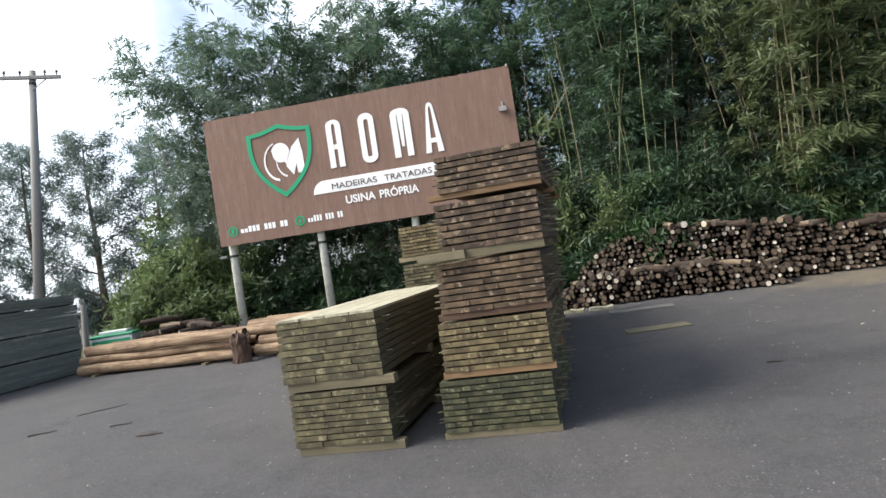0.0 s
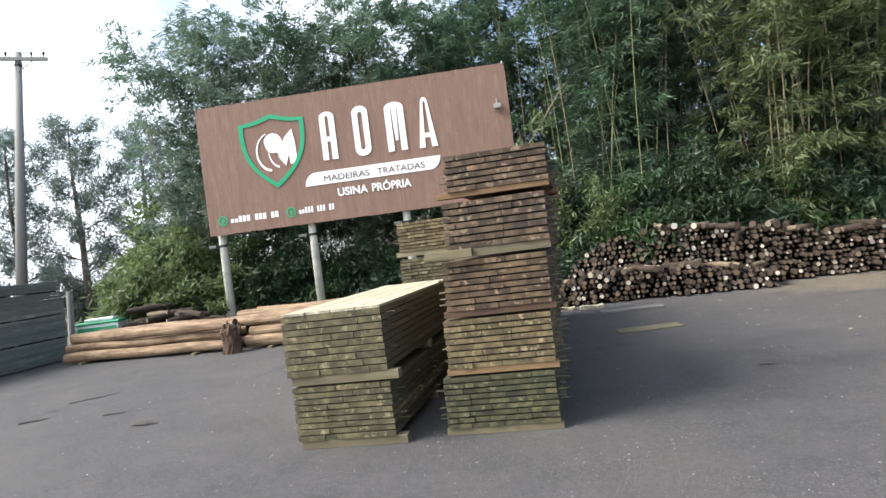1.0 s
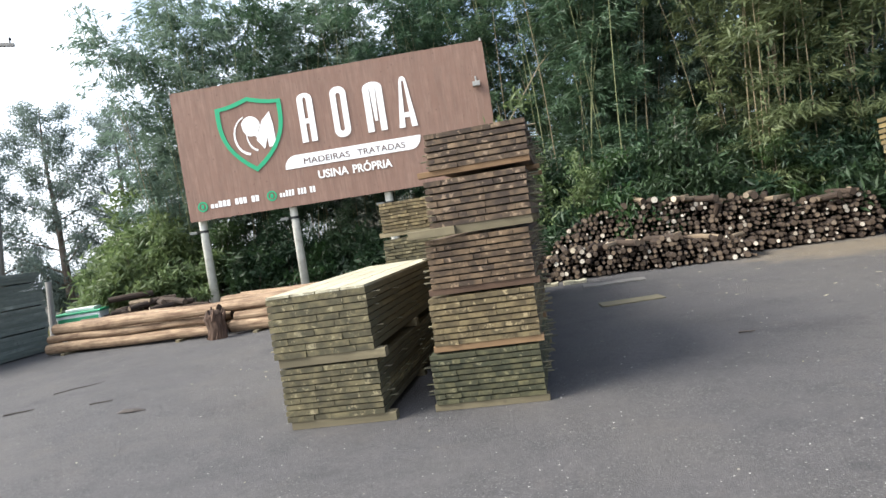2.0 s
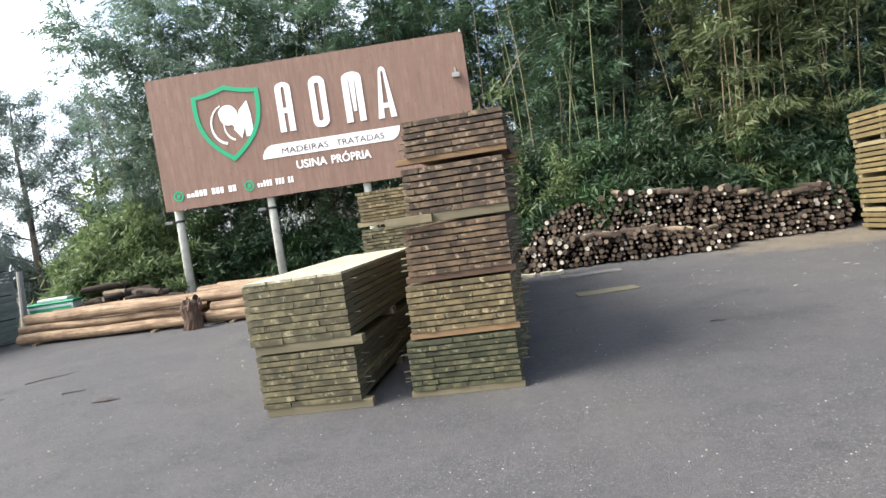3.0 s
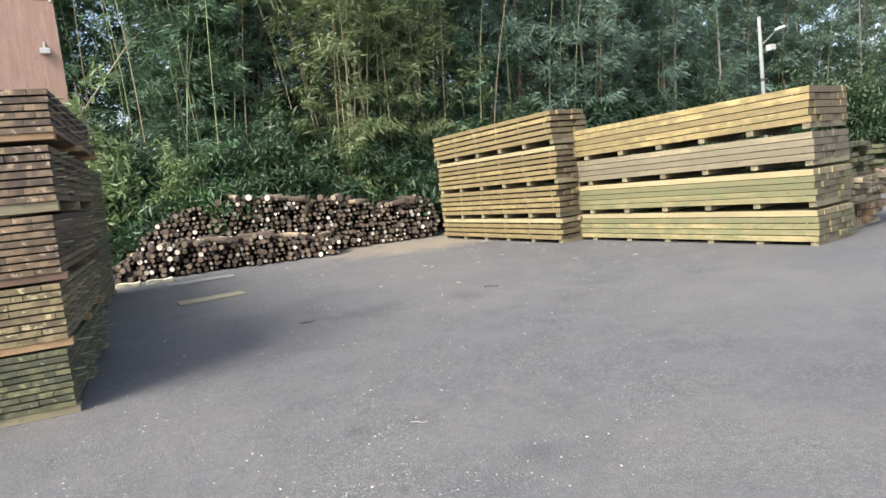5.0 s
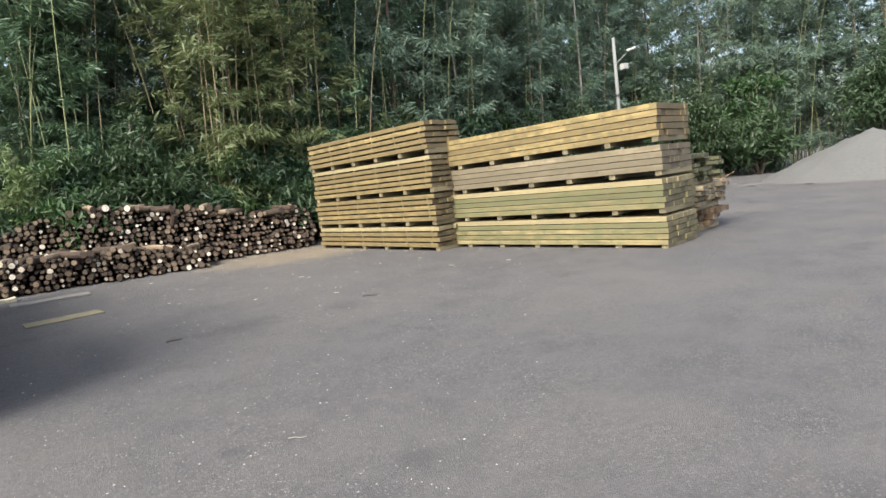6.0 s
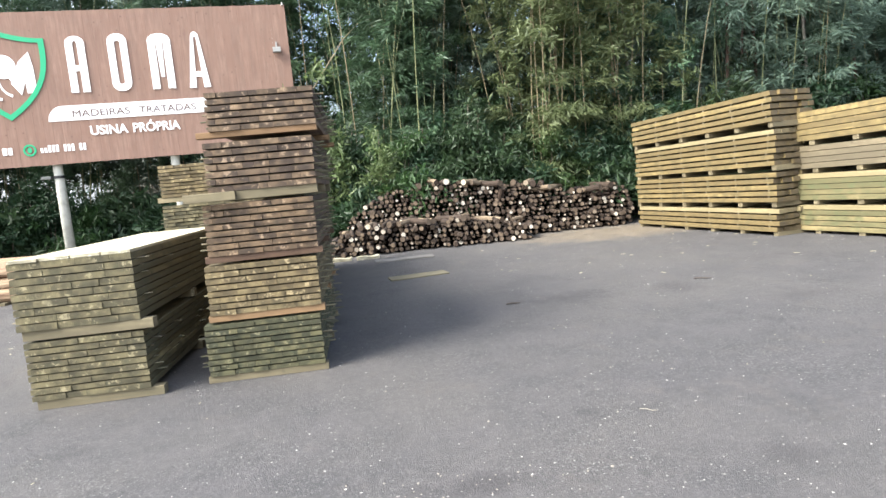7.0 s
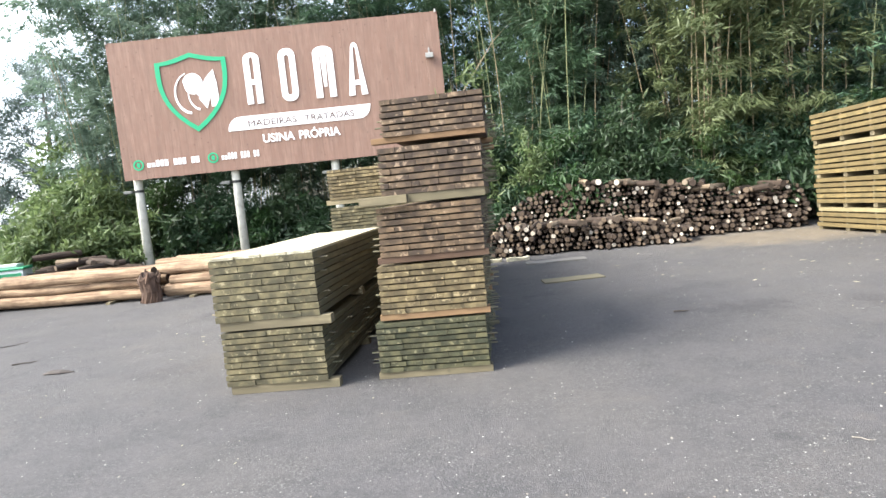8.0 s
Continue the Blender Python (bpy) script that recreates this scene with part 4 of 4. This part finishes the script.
# grit and wood chips, too many to count
nr = np.random.default_rng(5)
v, f = [], []
for i in range(15000):
    a = nr.uniform(-1.15, 0.85)
    d = 1.9 + 13.0 * nr.random() ** 1.6
    x, y = d * math.sin(a), d * math.cos(a)
    s = (0.0018 + 0.0055 * nr.random() ** 3) * (1 + 0.09 * d)
    t = nr.uniform(0, 6.3)
    q = [(math.cos(t + k * 2.1) * s * nr.uniform(0.6, 1.3), math.sin(t + k * 2.1) * s * nr.uniform(0.6, 1.3)) for k in range(3)]
    b = len(v)
    v += [(x + px, y + py, 0.0005) for px, py in q] + [(x, y, s * nr.uniform(0.3, 0.7))]
    f += [(b, b + 1, b + 3), (b + 1, b + 2, b + 3), (b + 2, b, b + 3)]
me = bpy.data.meshes.new("grit")
me.from_pydata(v, [], f)
me.materials.append(M_CHIP)
tagged(new("grit", me), "pale stone chips and wood crumbs strewn on asphalt", "grit", "", "stuff")

# pale wood chips, thickest before the log heap and the beam stacks
bm, rc = bmesh.new(), random.Random(77)
for i in range(110):
    if i < 38:
        x, y = rc.uniform(1.8, 7.6), rc.gauss(9.9, 1.5)
    elif i < 48:
        x, y = rc.gauss(-4.3, 0.5), rc.gauss(8.0, 0.6)
    else:
        x, y = rc.uniform(-6.0, 6.0), rc.uniform(2.6, 8.5)
    if -3.0 < x < 0.2 and 4.8 < y < 12.5:
        continue
    L = rc.uniform(0.004, 0.011) if i >= 48 else rc.uniform(0.012, 0.042)
    box(bm, -L, L, -L * rc.uniform(0.15, 0.4), L * rc.uniform(0.15, 0.4), 0.0, rc.uniform(0.002, 0.004), 0.0, pose(x, y, 0.001, 0, 0, rc.uniform(0, 180)))
tagged(new("wood_chips", mesh_of("wood_chips", bm, M_CREAM)), "pale flat wood chips scattered on the asphalt", "wood chips", "", "stuff")

# ---- gravel heap and brushwood at the far end ----
bm = bmesh.new()
bmesh.ops.create_grid(bm, x_segments=36, y_segments=36, size=3.6)
for vv in bm.verts:
    d = math.hypot(vv.co.x, vv.co.y)
    vv.co.z = max(-0.03, 1.5 * max(0, 1 - d / 3.3) ** 0.9 + 0.08 * noise.noise(vv.co * 1.7) + 0.03 * noise.noise(vv.co * 7) - 0.02)
gh = thing("gravel_heap", pose(23.8, 9.1, 0), "grey heap of gravel at the yard's end", "gravel heap")
part("heap_body", bm, M_GRAVEL, gh, smooth=True)
bw = thing("brushwood", pose(18.2, 12.3, 0), "reddish heap of cut brushwood and sticks", "brushwood", "", "stuff")
bm = bmesh.new()
for i in range(70):
    p = Vector((rng.uniform(-1.8, 1.8), rng.uniform(-0.8, 0.8), rng.uniform(0.02, 0.45)))
    w = Vector((rng.uniform(-1, 1), rng.uniform(-0.4, 0.4), rng.uniform(-0.12, 0.25))).normalized() * rng.uniform(0.4, 1.1)
    tube(bm, [p, p + w * 0.5 + Vector((0, 0, 0.04)), p + w], [0.018, 0.015, 0.006], 5)
part("sticks", bm, M_POLE_LOG, bw)


# ---- bamboo, trees and bushes ----
def bamboo(name, seed, leaf_mat, culm_mat, label, culms=8, tall=(8.5, 11.5), sprays=95, low=0.06, dry=1):
    """A clump: curved, jointed canes that lean outwards and hang over at the tip, with sprays of narrow leaves."""
    r, nr = random.Random(seed), np.random.default_rng(seed)
    clump = thing(name, pose(0, 0, 0), label, "bamboo", "bamboo grove")
    cs, ws, ls, wd = [], [], [], []
    for k in range(culms):
        a, rad = r.uniform(0, 6.283), 0.75 * math.sqrt(r.random())
        base = Vector((rad * math.cos(a), rad * math.sin(a), 0))
        h, lean = r.uniform(*tall), r.uniform(0.02, 0.10)
        a2 = a + r.uniform(-0.8, 0.8)
        out = Vector((math.cos(a2), math.sin(a2), 0))
        bend = r.uniform(0.03, 0.16)

        def at(s):
            return base + out * (h * (lean * s + bend * s ** 3.2)) + Vector((0, 0, h * (s - 0.12 * bend * 6 * s ** 4 * 0.5)))
        pts = [at(i / 10) for i in range(11)]
        rr = r.uniform(0.012, 0.022)
        bm = tube(bmesh.new(), pts, [rr * (1 - 0.085 * i) for i in range(11)], 6)
        part("culm", bm, M_CULM_DRY if k < dry else culm_mat, clump, "dry straw-coloured cane" if k < dry else "", smooth=True)
        if k < dry and r.random() < 0.6:
            continue
        # side branches at the joints, each ending in a drooping tuft of leaf fans
        for _ in range(sprays // 6):
            s = low + (1 - low) * r.random() ** 0.85
            a3, reach = r.uniform(0, 6.283), r.uniform(0.15, 1.0) * (1.1 - 0.5 * s)
            tuft = at(s) + Vector((reach * math.cos(a3), reach * math.sin(a3), r.uniform(0.0, 0.5) - 0.25 * reach))
            for _ in range(6):
                m = 13
                c = tuft + Vector((r.gauss(0, 0.23), r.gauss(0, 0.23), r.gauss(0, 0.15)))
                side = np.array([math.cos(a3) + r.gauss(0, 0.8), math.sin(a3) + r.gauss(0, 0.8), -0.5])
                cs.append(np.array(c) + nr.normal(size=(m, 3)) * (0.09, 0.09, 0.05))
                ws.append(side + nr.normal(size=(m, 3)) * 0.5)
                ls.append(nr.uniform(0.16, 0.34, m))
                wd.append(nr.uniform(0.034, 0.062, m))
    me = leaves("foliage", np.concatenate(cs), np.concatenate(ws), np.concatenate(ls), np.concatenate(wd), leaf_mat, nr, 1.6)
    part("foliage", me, None, clump)
    return clump


def shrub(name, seed, leaf_mat, label, size=(1.0, 1.0, 1.2), count=2600, group="bushes", leaf=(0.06, 0.14)):
    r, nr = random.Random(seed), np.random.default_rng(seed)
    sh = thing(name, pose(0, 0, 0), label, "bush", group)
    tips = []
    for k in range(14):
        a, e = r.uniform(0, 6.283), r.uniform(0.25, 1.0)
        tip = Vector((size[0] * math.cos(a) * (1 - e * 0.55), size[1] * math.sin(a) * (1 - e * 0.55), size[2] * (0.25 + 0.75 * e) * r.uniform(0.7, 1.08)))
        midp = tip * 0.5 + Vector((r.uniform(-0.1, 0.1), r.uniform(-0.1, 0.1), 0.1))
        part("stem", tube(bmesh.new(), [(0.05 * math.cos(a), 0.05 * math.sin(a), 0), midp, tip], [0.025, 0.015, 0.005], 5), M_TRUNK, sh)
        tips.append((midp, tip))
    tufts = 60
    pick = np.repeat(nr.integers(0, len(tips), tufts), count // tufts)
    s = np.repeat(nr.uniform(0.0, 1.08, tufts), count // tufts)
    count = len(pick)
    A, B = np.array([t[0] for t in tips])[pick], np.array([t[1] for t in tips])[pick]
    c = A + (B - A) * s[:, None] + np.repeat(nr.normal(size=(tufts, 3)), count // tufts, axis=0) * 0.14 * np.mean(size) + nr.normal(size=(count, 3)) * 0.10 * np.mean(size) * (1, 1, 0.7)
    c[:, 2] = np.maximum(c[:, 2], 0.03)
    w = nr.normal(size=(count, 3)) + (0, 0, -0.1)
    me = leaves("foliage", c, w, nr.uniform(*leaf, count) * 2.4, nr.uniform(*leaf, count) * 0.72, leaf_mat, nr, 1.2)
    part("foliage", me, None, sh)
    return sh


def tree(name, seed, leaf_mat, label, h=9.0, spread=2.6, limbs=26, clusters=22, per=26, start=0.08):
    r, nr = random.Random(seed), np.random.default_rng(seed)
    tr = thing(name, pose(0, 0, 0), label, "tree", "trees")
    part("trunk", tube(bmesh.new(), [(0.05 * math.sin(i), 0.05 * math.cos(1.7 * i), h * i / 7) for i in range(8)], [0.19 * (1 - 0.13 * i) for i in range(8)], 8), M_TRUNK, tr, smooth=True)
    cs, ws = [], []
    for k in range(limbs):
        s = start + (0.97 - start) * k / (limbs - 1)
        a = 2.4 * k + r.uniform(-0.5, 0.5)
        L = spread * (1.15 - 0.85 * s) * r.uniform(0.7, 1.15)
        p0 = Vector((0, 0, h * s))
        p1 = p0 + Vector((math.cos(a) * L * 0.5, math.sin(a) * L * 0.5, 0.22 * L))
        p2 = p0 + Vector((math.cos(a) * L, math.sin(a) * L, 0.55 * L))
        limb = part("limb", tube(bmesh.new(), [p0, p1, p2], [0.06 * (1.1 - s), 0.035 * (1.1 - s), 0.008], 5), M_TRUNK, tr)
        for _ in range(clusters):
            q = r.uniform(0.25, 1.08)
            c = p0.lerp(p1, q * 2) if q < 0.5 else p1.lerp(p2, q * 2 - 1)
            c = c + Vector((r.gauss(0, 0.2), r.gauss(0, 0.2), r.gauss(0, 0.16)))
            cs.append(np.array(c) + nr.normal(size=(per, 3)) * (0.15, 0.15, 0.12))
            ws.append(nr.normal(size=(per, 3)) + (math.cos(a) * 0.5, math.sin(a) * 0.5, 0.25))
    C, W = np.concatenate(cs), np.concatenate(ws)
    me = leaves("crown", C, W, nr.uniform(0.14, 0.28, len(C)), nr.uniform(0.03, 0.06, len(C)), leaf_mat, nr)
    part("crown", me, None, tr)
    return tr


LAB = "tall green bamboo clump with narrow drooping leaves"
kinds = [
    bamboo("bamboo_clump", 1, M_LEAF, M_CULM, LAB),
    bamboo("bamboo_clump", 2, M_LEAF, M_CULM, LAB, 8, (9.0, 12.0), 98),
    bamboo("bamboo_clump", 3, M_LEAF, M_CULM, LAB, 9, (7.5, 11.0), 88),
    bamboo("bamboo_clump", 4, M_LEAF, M_CULM, "tall bamboo clump with many bare dry canes", 9, (8.5, 12.0), 84, 0.16, 3),
    bamboo("bamboo_clump", 5, M_LEAF_Y, M_CULM_DRY, "yellowing bamboo clump with straw-coloured canes", 10, (8.0, 11.0), 102, 0.10, 4),
    bamboo("bamboo_clump", 6, M_LEAF_E, M_CULM, "tall bamboo clump, leaf colour paled to grey-green for haze", 8, (8.5, 11.5), 92, 0.06, 1),
    bamboo("bamboo_clump", 7, M_LEAF_E, M_CULM_DRY, "tall bamboo clump, leaf colour paled to grey-green for haze", 8, (8.0, 11.0), 92, 0.06, 2),
]
# the grove's edge, from the far left behind the billboard to the far right behind the beam stacks
EDGE = [(-12.6, 18.6), (-9.0, 20.0), (-5.0, 21.0), (-1.2, 20.6), (1.0, 17.8), (4.0, 17.0), (8.0, 16.9), (12.0, 17.4), (17.0, 18.6), (23.0, 19.5), (29.0, 17.5), (34.0, 13.0), (37.0, 7.0), (38.0, 0.0)]


def along(s):
    """A place on the edge at s metres, and the way into the grove."""
    for (x0, y0), (x1, y1) in zip(EDGE, EDGE[1:]):
        d = math.hypot(x1 - x0, y1 - y0)
        if s <= d or (x1, y1) == EDGE[-1]:
            return Vector((x0 + (x1 - x0) * s / d, y0 + (y1 - y0) * s / d, 0)), Vector((-(y1 - y0) / d, (x1 - x0) / d, 0))
        s -= d


rb = random.Random(23)
first = list(kinds)
for row, (depth, step, start) in enumerate(((0.0, 1.45, 0.2), (1.5, 1.55, 0.9), (3.2, 1.7, 0.3), (5.2, 2.0, 1.0), (7.4, 2.0, 0.4))):
    s = start
    while s < 66:
        p, inward = along(s)
        p = p + inward * (depth + rb.uniform(-0.5, 0.5))
        k = rb.choice((0, 1, 2, 0, 1, 2, 3))
        if row == 0 and 19.0 < s < 22.3:
            k = 4
        if row == 0 and rb.random() < 0.12:
            k = 3
        # the right end, some of the left and back rows get haze-paled leaves
        if s > 23.5 or (s < 10 and rb.random() < 0.45) or (16 < s and row > 0 and rb.random() < 0.5):
            k = rb.choice((5, 5, 6))
        grow = rb.uniform(0.86, 1.1) * (1.05 if s > 34 else 1.0)
        if row == 3 and s > 50:
            s += 3.0
        if abs(p.x - 0.2 - 0.2185 * p.y) > (0.74 if row < 2 else 0.52) and not (row == 4 and not 18 < s < 24) and not (row == 3 and s < 11):
            m = pose(p.x, p.y, 0, rb.uniform(-3, 3), rb.uniform(-3, 3), rb.uniform(0, 360)) @ Matrix.Scale(grow, 4)
            if first and kinds[k] in first:
                first.remove(kinds[k])
                kinds[k].matrix_world = m
            else:
                c = copy_thing(kinds[k], m)
                c.matrix_world = m
        s += step * rb.uniform(0.85, 1.15) * (1.0 if s < 36 else 1.2)
for left in first:
    p, inward = along(30 + rb.uniform(0, 8))
    left.matrix_world = pose(p.x + inward.x * 2, p.y + inward.y * 2, 0)

cane = thing("fallen_cane", pose(-0.9, 18.2, 3.9, 0, 0, 10), "dead straw-coloured cane fallen across the bamboo", "bamboo cane")
part("cane_body", tube(bmesh.new(), [(-0.9, 0.2, -0.9), (0.2, 0, 0.55), (1.1, 0, 1.75), (1.7, 0.1, 2.3)], [0.02, 0.018, 0.015, 0.008], 7), M_CULM_DRY, cane)
for i in range(6):
    part("twig", tube(bmesh.new(), [(0.2 + 0.22 * i, 0, 0.55 + 0.29 * i), (0.0 + 0.26 * i, -0.15, 0.75 + 0.33 * i)], [0.008, 0.003], 5), M_CULM_DRY, cane)

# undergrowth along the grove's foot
under = [shrub("undergrowth_bush", 31, M_LEAF_D, "green undergrowth at the bamboo's foot, leaf colour darkened as shade", (0.9, 0.8, 1.3), 2600, "undergrowth"),
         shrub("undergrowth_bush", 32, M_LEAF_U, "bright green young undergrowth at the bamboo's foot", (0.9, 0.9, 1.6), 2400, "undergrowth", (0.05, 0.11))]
spots = [(-9.3, 18.0, 0, 1.2), (-7.6, 18.3, 1, 1.1), (-5.9, 18.6, 0, 1.3), (-4.2, 18.9, 0, 1.2), (-2.4, 18.2, 1, 1.1), (-0.9, 17.2, 0, 1.2), (0.3, 16.2, 0, 1.2), (1.6, 16.0, 1, 1.25), (2.9, 16.0, 0, 1.1),
         (4.3, 15.9, 0, 1.15), (5.5, 15.9, 1, 1.0), (6.6, 15.9, 0, 1.2), (8.2, 15.9, 0, 1.1), (10.0, 16.2, 1, 1.1), (12.4, 16.5, 0, 1.3), (15.0, 17.2, 0, 1.4), (17.5, 17.6, 1, 1.5), (20.0, 17.9, 0, 1.5), (22.5, 18.4, 1, 1.5)]
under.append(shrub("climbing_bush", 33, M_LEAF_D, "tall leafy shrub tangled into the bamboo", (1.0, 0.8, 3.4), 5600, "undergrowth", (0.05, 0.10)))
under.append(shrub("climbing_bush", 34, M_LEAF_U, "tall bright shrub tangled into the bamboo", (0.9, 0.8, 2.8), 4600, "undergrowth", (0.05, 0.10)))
spots[2:2] = [(-0.2, 17.2, 2, 1.0), (1.2, 16.5, 3, 1.0)]
spots += [(2.3, 16.4, 2, 0.95), (3.0, 16.3, 2, 1.1), (5.2, 16.3, 3, 0.9), (6.3, 16.3, 2, 1.0), (7.6, 16.4, 2, 1.1), (9.2, 16.6, 3, 1.1), (10.8, 16.8, 2, 1.2), (13.2, 17.2, 2, 1.3), (16.0, 17.8, 3, 1.3), (19.0, 18.2, 2, 1.4),
          (-8.4, 18.6, 2, 0.9), (-6.6, 19.2, 2, 0.8), (-3.4, 19.2, 2, 0.9), (-10.4, 18.2, 3, 1.0), (24.5, 18.0, 2, 1.5), (28.5, 15.5, 3, 1.6), (32.0, 12.0, 2, 1.7), (35.0, 7.0, 3, 1.8), (4.0, 16.7, 2, 1.05), (4.3, 18.4, 2, 1.3), (4.9, 20.2, 2, 1.35),
          (14.4, 15.9, 0, 1.3), (16.4, 16.1, 2, 0.9), (18.4, 16.3, 2, 1.1), (20.6, 16.7, 0, 1.7), (23.0, 17.0, 2, 1.25), (25.4, 16.4, 2, 1.3), (27.6, 15.0, 0, 1.8)]
for i, (x, y, k, g) in enumerate(spots):
    m = pose(x, y, 0, 0, 0, 70 * i) @ Matrix.Scale(g, 4)
    if i < 4:
        under[k].matrix_world = m
    else:
        copy_thing(under[k], m).matrix_world = m

# the yellow-green bush and the open trees at the left end
big = shrub("leafy_bush", 41, M_LEAF_B, "broad yellow-green bush beside the billboard", (1.5, 1.4, 2.6), 6500, "bushes", (0.07, 0.14))
big.matrix_world = pose(-12.3, 17.0, 0)
for x, y, g, turn in ((-13.5, 17.4, 0.85, 80), (-11.0, 17.5, 0.85, 200), (-12.9, 18.6, 1.35, 140)):
    m = pose(x, y, 0, 0, 0, turn) @ Matrix.Scale(g, 4)
    copy_thing(big, m).matrix_world = m
light = shrub("climbing_bush", 36, M_LEAF_B, "light green leafy shrub growing up before the bamboo", (0.75, 0.5, 4.2), 3600, "undergrowth", (0.07, 0.13))
light.matrix_world = pose(-0.75, 16.6, 0, 0, 0, 40)
for x, y, g, turn in ((0.75, 15.95, 0.62, 160), (9.6, 16.6, 0.8, 250)):
    m = pose(x, y, 0, 0, 0, turn) @ Matrix.Scale(g, 4)
    copy_thing(light, m).matrix_world = m
t1 = tree("slender_tree", 51, M_LEAF_F, "slender tree against the bright sky, leaf colour paled for haze", 9.2, 2.7)
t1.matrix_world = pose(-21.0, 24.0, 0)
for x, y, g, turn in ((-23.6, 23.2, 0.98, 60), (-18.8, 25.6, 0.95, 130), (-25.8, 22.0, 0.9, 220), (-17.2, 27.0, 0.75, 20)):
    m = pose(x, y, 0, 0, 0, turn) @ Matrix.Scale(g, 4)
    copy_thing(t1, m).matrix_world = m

far_bush = shrub("hedge_bush", 45, M_LEAF_F, "far hedge bush beyond the yard, leaf colour paled for haze", (2.2, 1.6, 3.6), 6500, "far hedge", (0.09, 0.17))
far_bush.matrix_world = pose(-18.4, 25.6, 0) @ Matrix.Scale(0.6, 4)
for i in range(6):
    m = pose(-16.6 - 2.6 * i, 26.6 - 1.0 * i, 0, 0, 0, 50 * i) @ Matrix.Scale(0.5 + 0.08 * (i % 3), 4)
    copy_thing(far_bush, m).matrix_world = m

M_TRUNK_R = bark("reddish_tree_bark", (0.06, 0.034, 0.025), (0.15, 0.095, 0.075), 9.0, None, 2)
M_TRUNK_P = bark("pale_tree_bark", (0.12, 0.11, 0.09), (0.27, 0.25, 0.21), 9.0, None, 2)


def tall_tree(seed, trunk_mat, label):
    """A slim plantation tree: a straight bare trunk, short stubs and a thin crown high up."""
    r, nr = random.Random(seed), np.random.default_rng(seed)
    tr = thing("plantation_tree", pose(0, 0, 0), label, "tree", "plantation trees")
    part("trunk", tube(bmesh.new(), [(0.03 * math.sin(1.3 * i + seed), 0.03 * math.cos(i), 1.8 * i) for i in range(8)], [0.058 - 0.005 * i for i in range(8)], 8), trunk_mat, tr, smooth=True)
    cs, ws = [], []
    for k in range(16):
        z, a, L = r.uniform(3.5, 12.4), r.uniform(0, 6.28), r.uniform(0.5, 1.3)
        tip = Vector((math.cos(a) * L, math.sin(a) * L, z + 0.4 * L))
        part("branch", tube(bmesh.new(), [(0, 0, z), tip], [0.022, 0.005], 5), trunk_mat, tr)
        for _ in range(7):
            c = Vector((0, 0, z)).lerp(tip, r.uniform(0.3, 1.1))
            cs.append(np.array(c) + nr.normal(size=(16, 3)) * 0.14)
            ws.append(nr.normal(size=(16, 3)) + (0, 0, -0.3))
    C, W = np.concatenate(cs), np.concatenate(ws)
    part("crown", leaves("crown", C, W, nr.uniform(0.12, 0.24, len(C)), nr.uniform(0.02, 0.04, len(C)), M_LEAF, nr), None, tr)
    return tr


slim = [tall_tree(61, M_TRUNK_R, "slim tree with a reddish-brown bare trunk"), tall_tree(62, M_TRUNK_P, "slim tree with a pale bare trunk")]
trunk_rows = [(10.6, 16.1, 0), (17.4, 16.3, 1), (9.2, 16.5, 0), (11.3, 16.5, 0), (12.1, 16.2, 0), (12.5, 16.8, 0), (13.6, 16.6, 1), (14.3, 16.9, 0), (18.0, 16.6, 1), (19.3, 16.4, 1), (20.8, 17.0, 0), (22.4, 16.8, 1), (15.6, 17.0, 0),
              (24.6, 16.6, 0), (27.0, 15.6, 1), (7.9, 16.3, 1)]
for i, (x, y, k) in enumerate(trunk_rows):
    m = pose(x, y + 0.8 + 0.5 * (i % 3), 0, rb.uniform(-3, 3), rb.uniform(-3, 3), 47 * i) @ Matrix.Scale(rb.uniform(0.75, 1.05), 4)
    if i < 2:
        slim[k].matrix_world = m
    else:
        copy_thing(slim[k], m).matrix_world = m

# dry grass by the fence post
nr = np.random.default_rng(8)
c = np.stack([nr.normal(-13.5, 0.9, 900), nr.normal(16.0, 0.6, 900), np.full(900, 0.0)], 1)
w = nr.normal(size=(900, 3)) * (0.35, 0.35, 0.1) + (0, 0, 1)
tagged(new("dry_grass", leaves("dry_grass", c, w, nr.uniform(0.3, 0.8, 900), nr.uniform(0.012, 0.025, 900), M_GRASS, nr)), "tufts of dry grass at the yard's edge", "grass", "", "stuff")
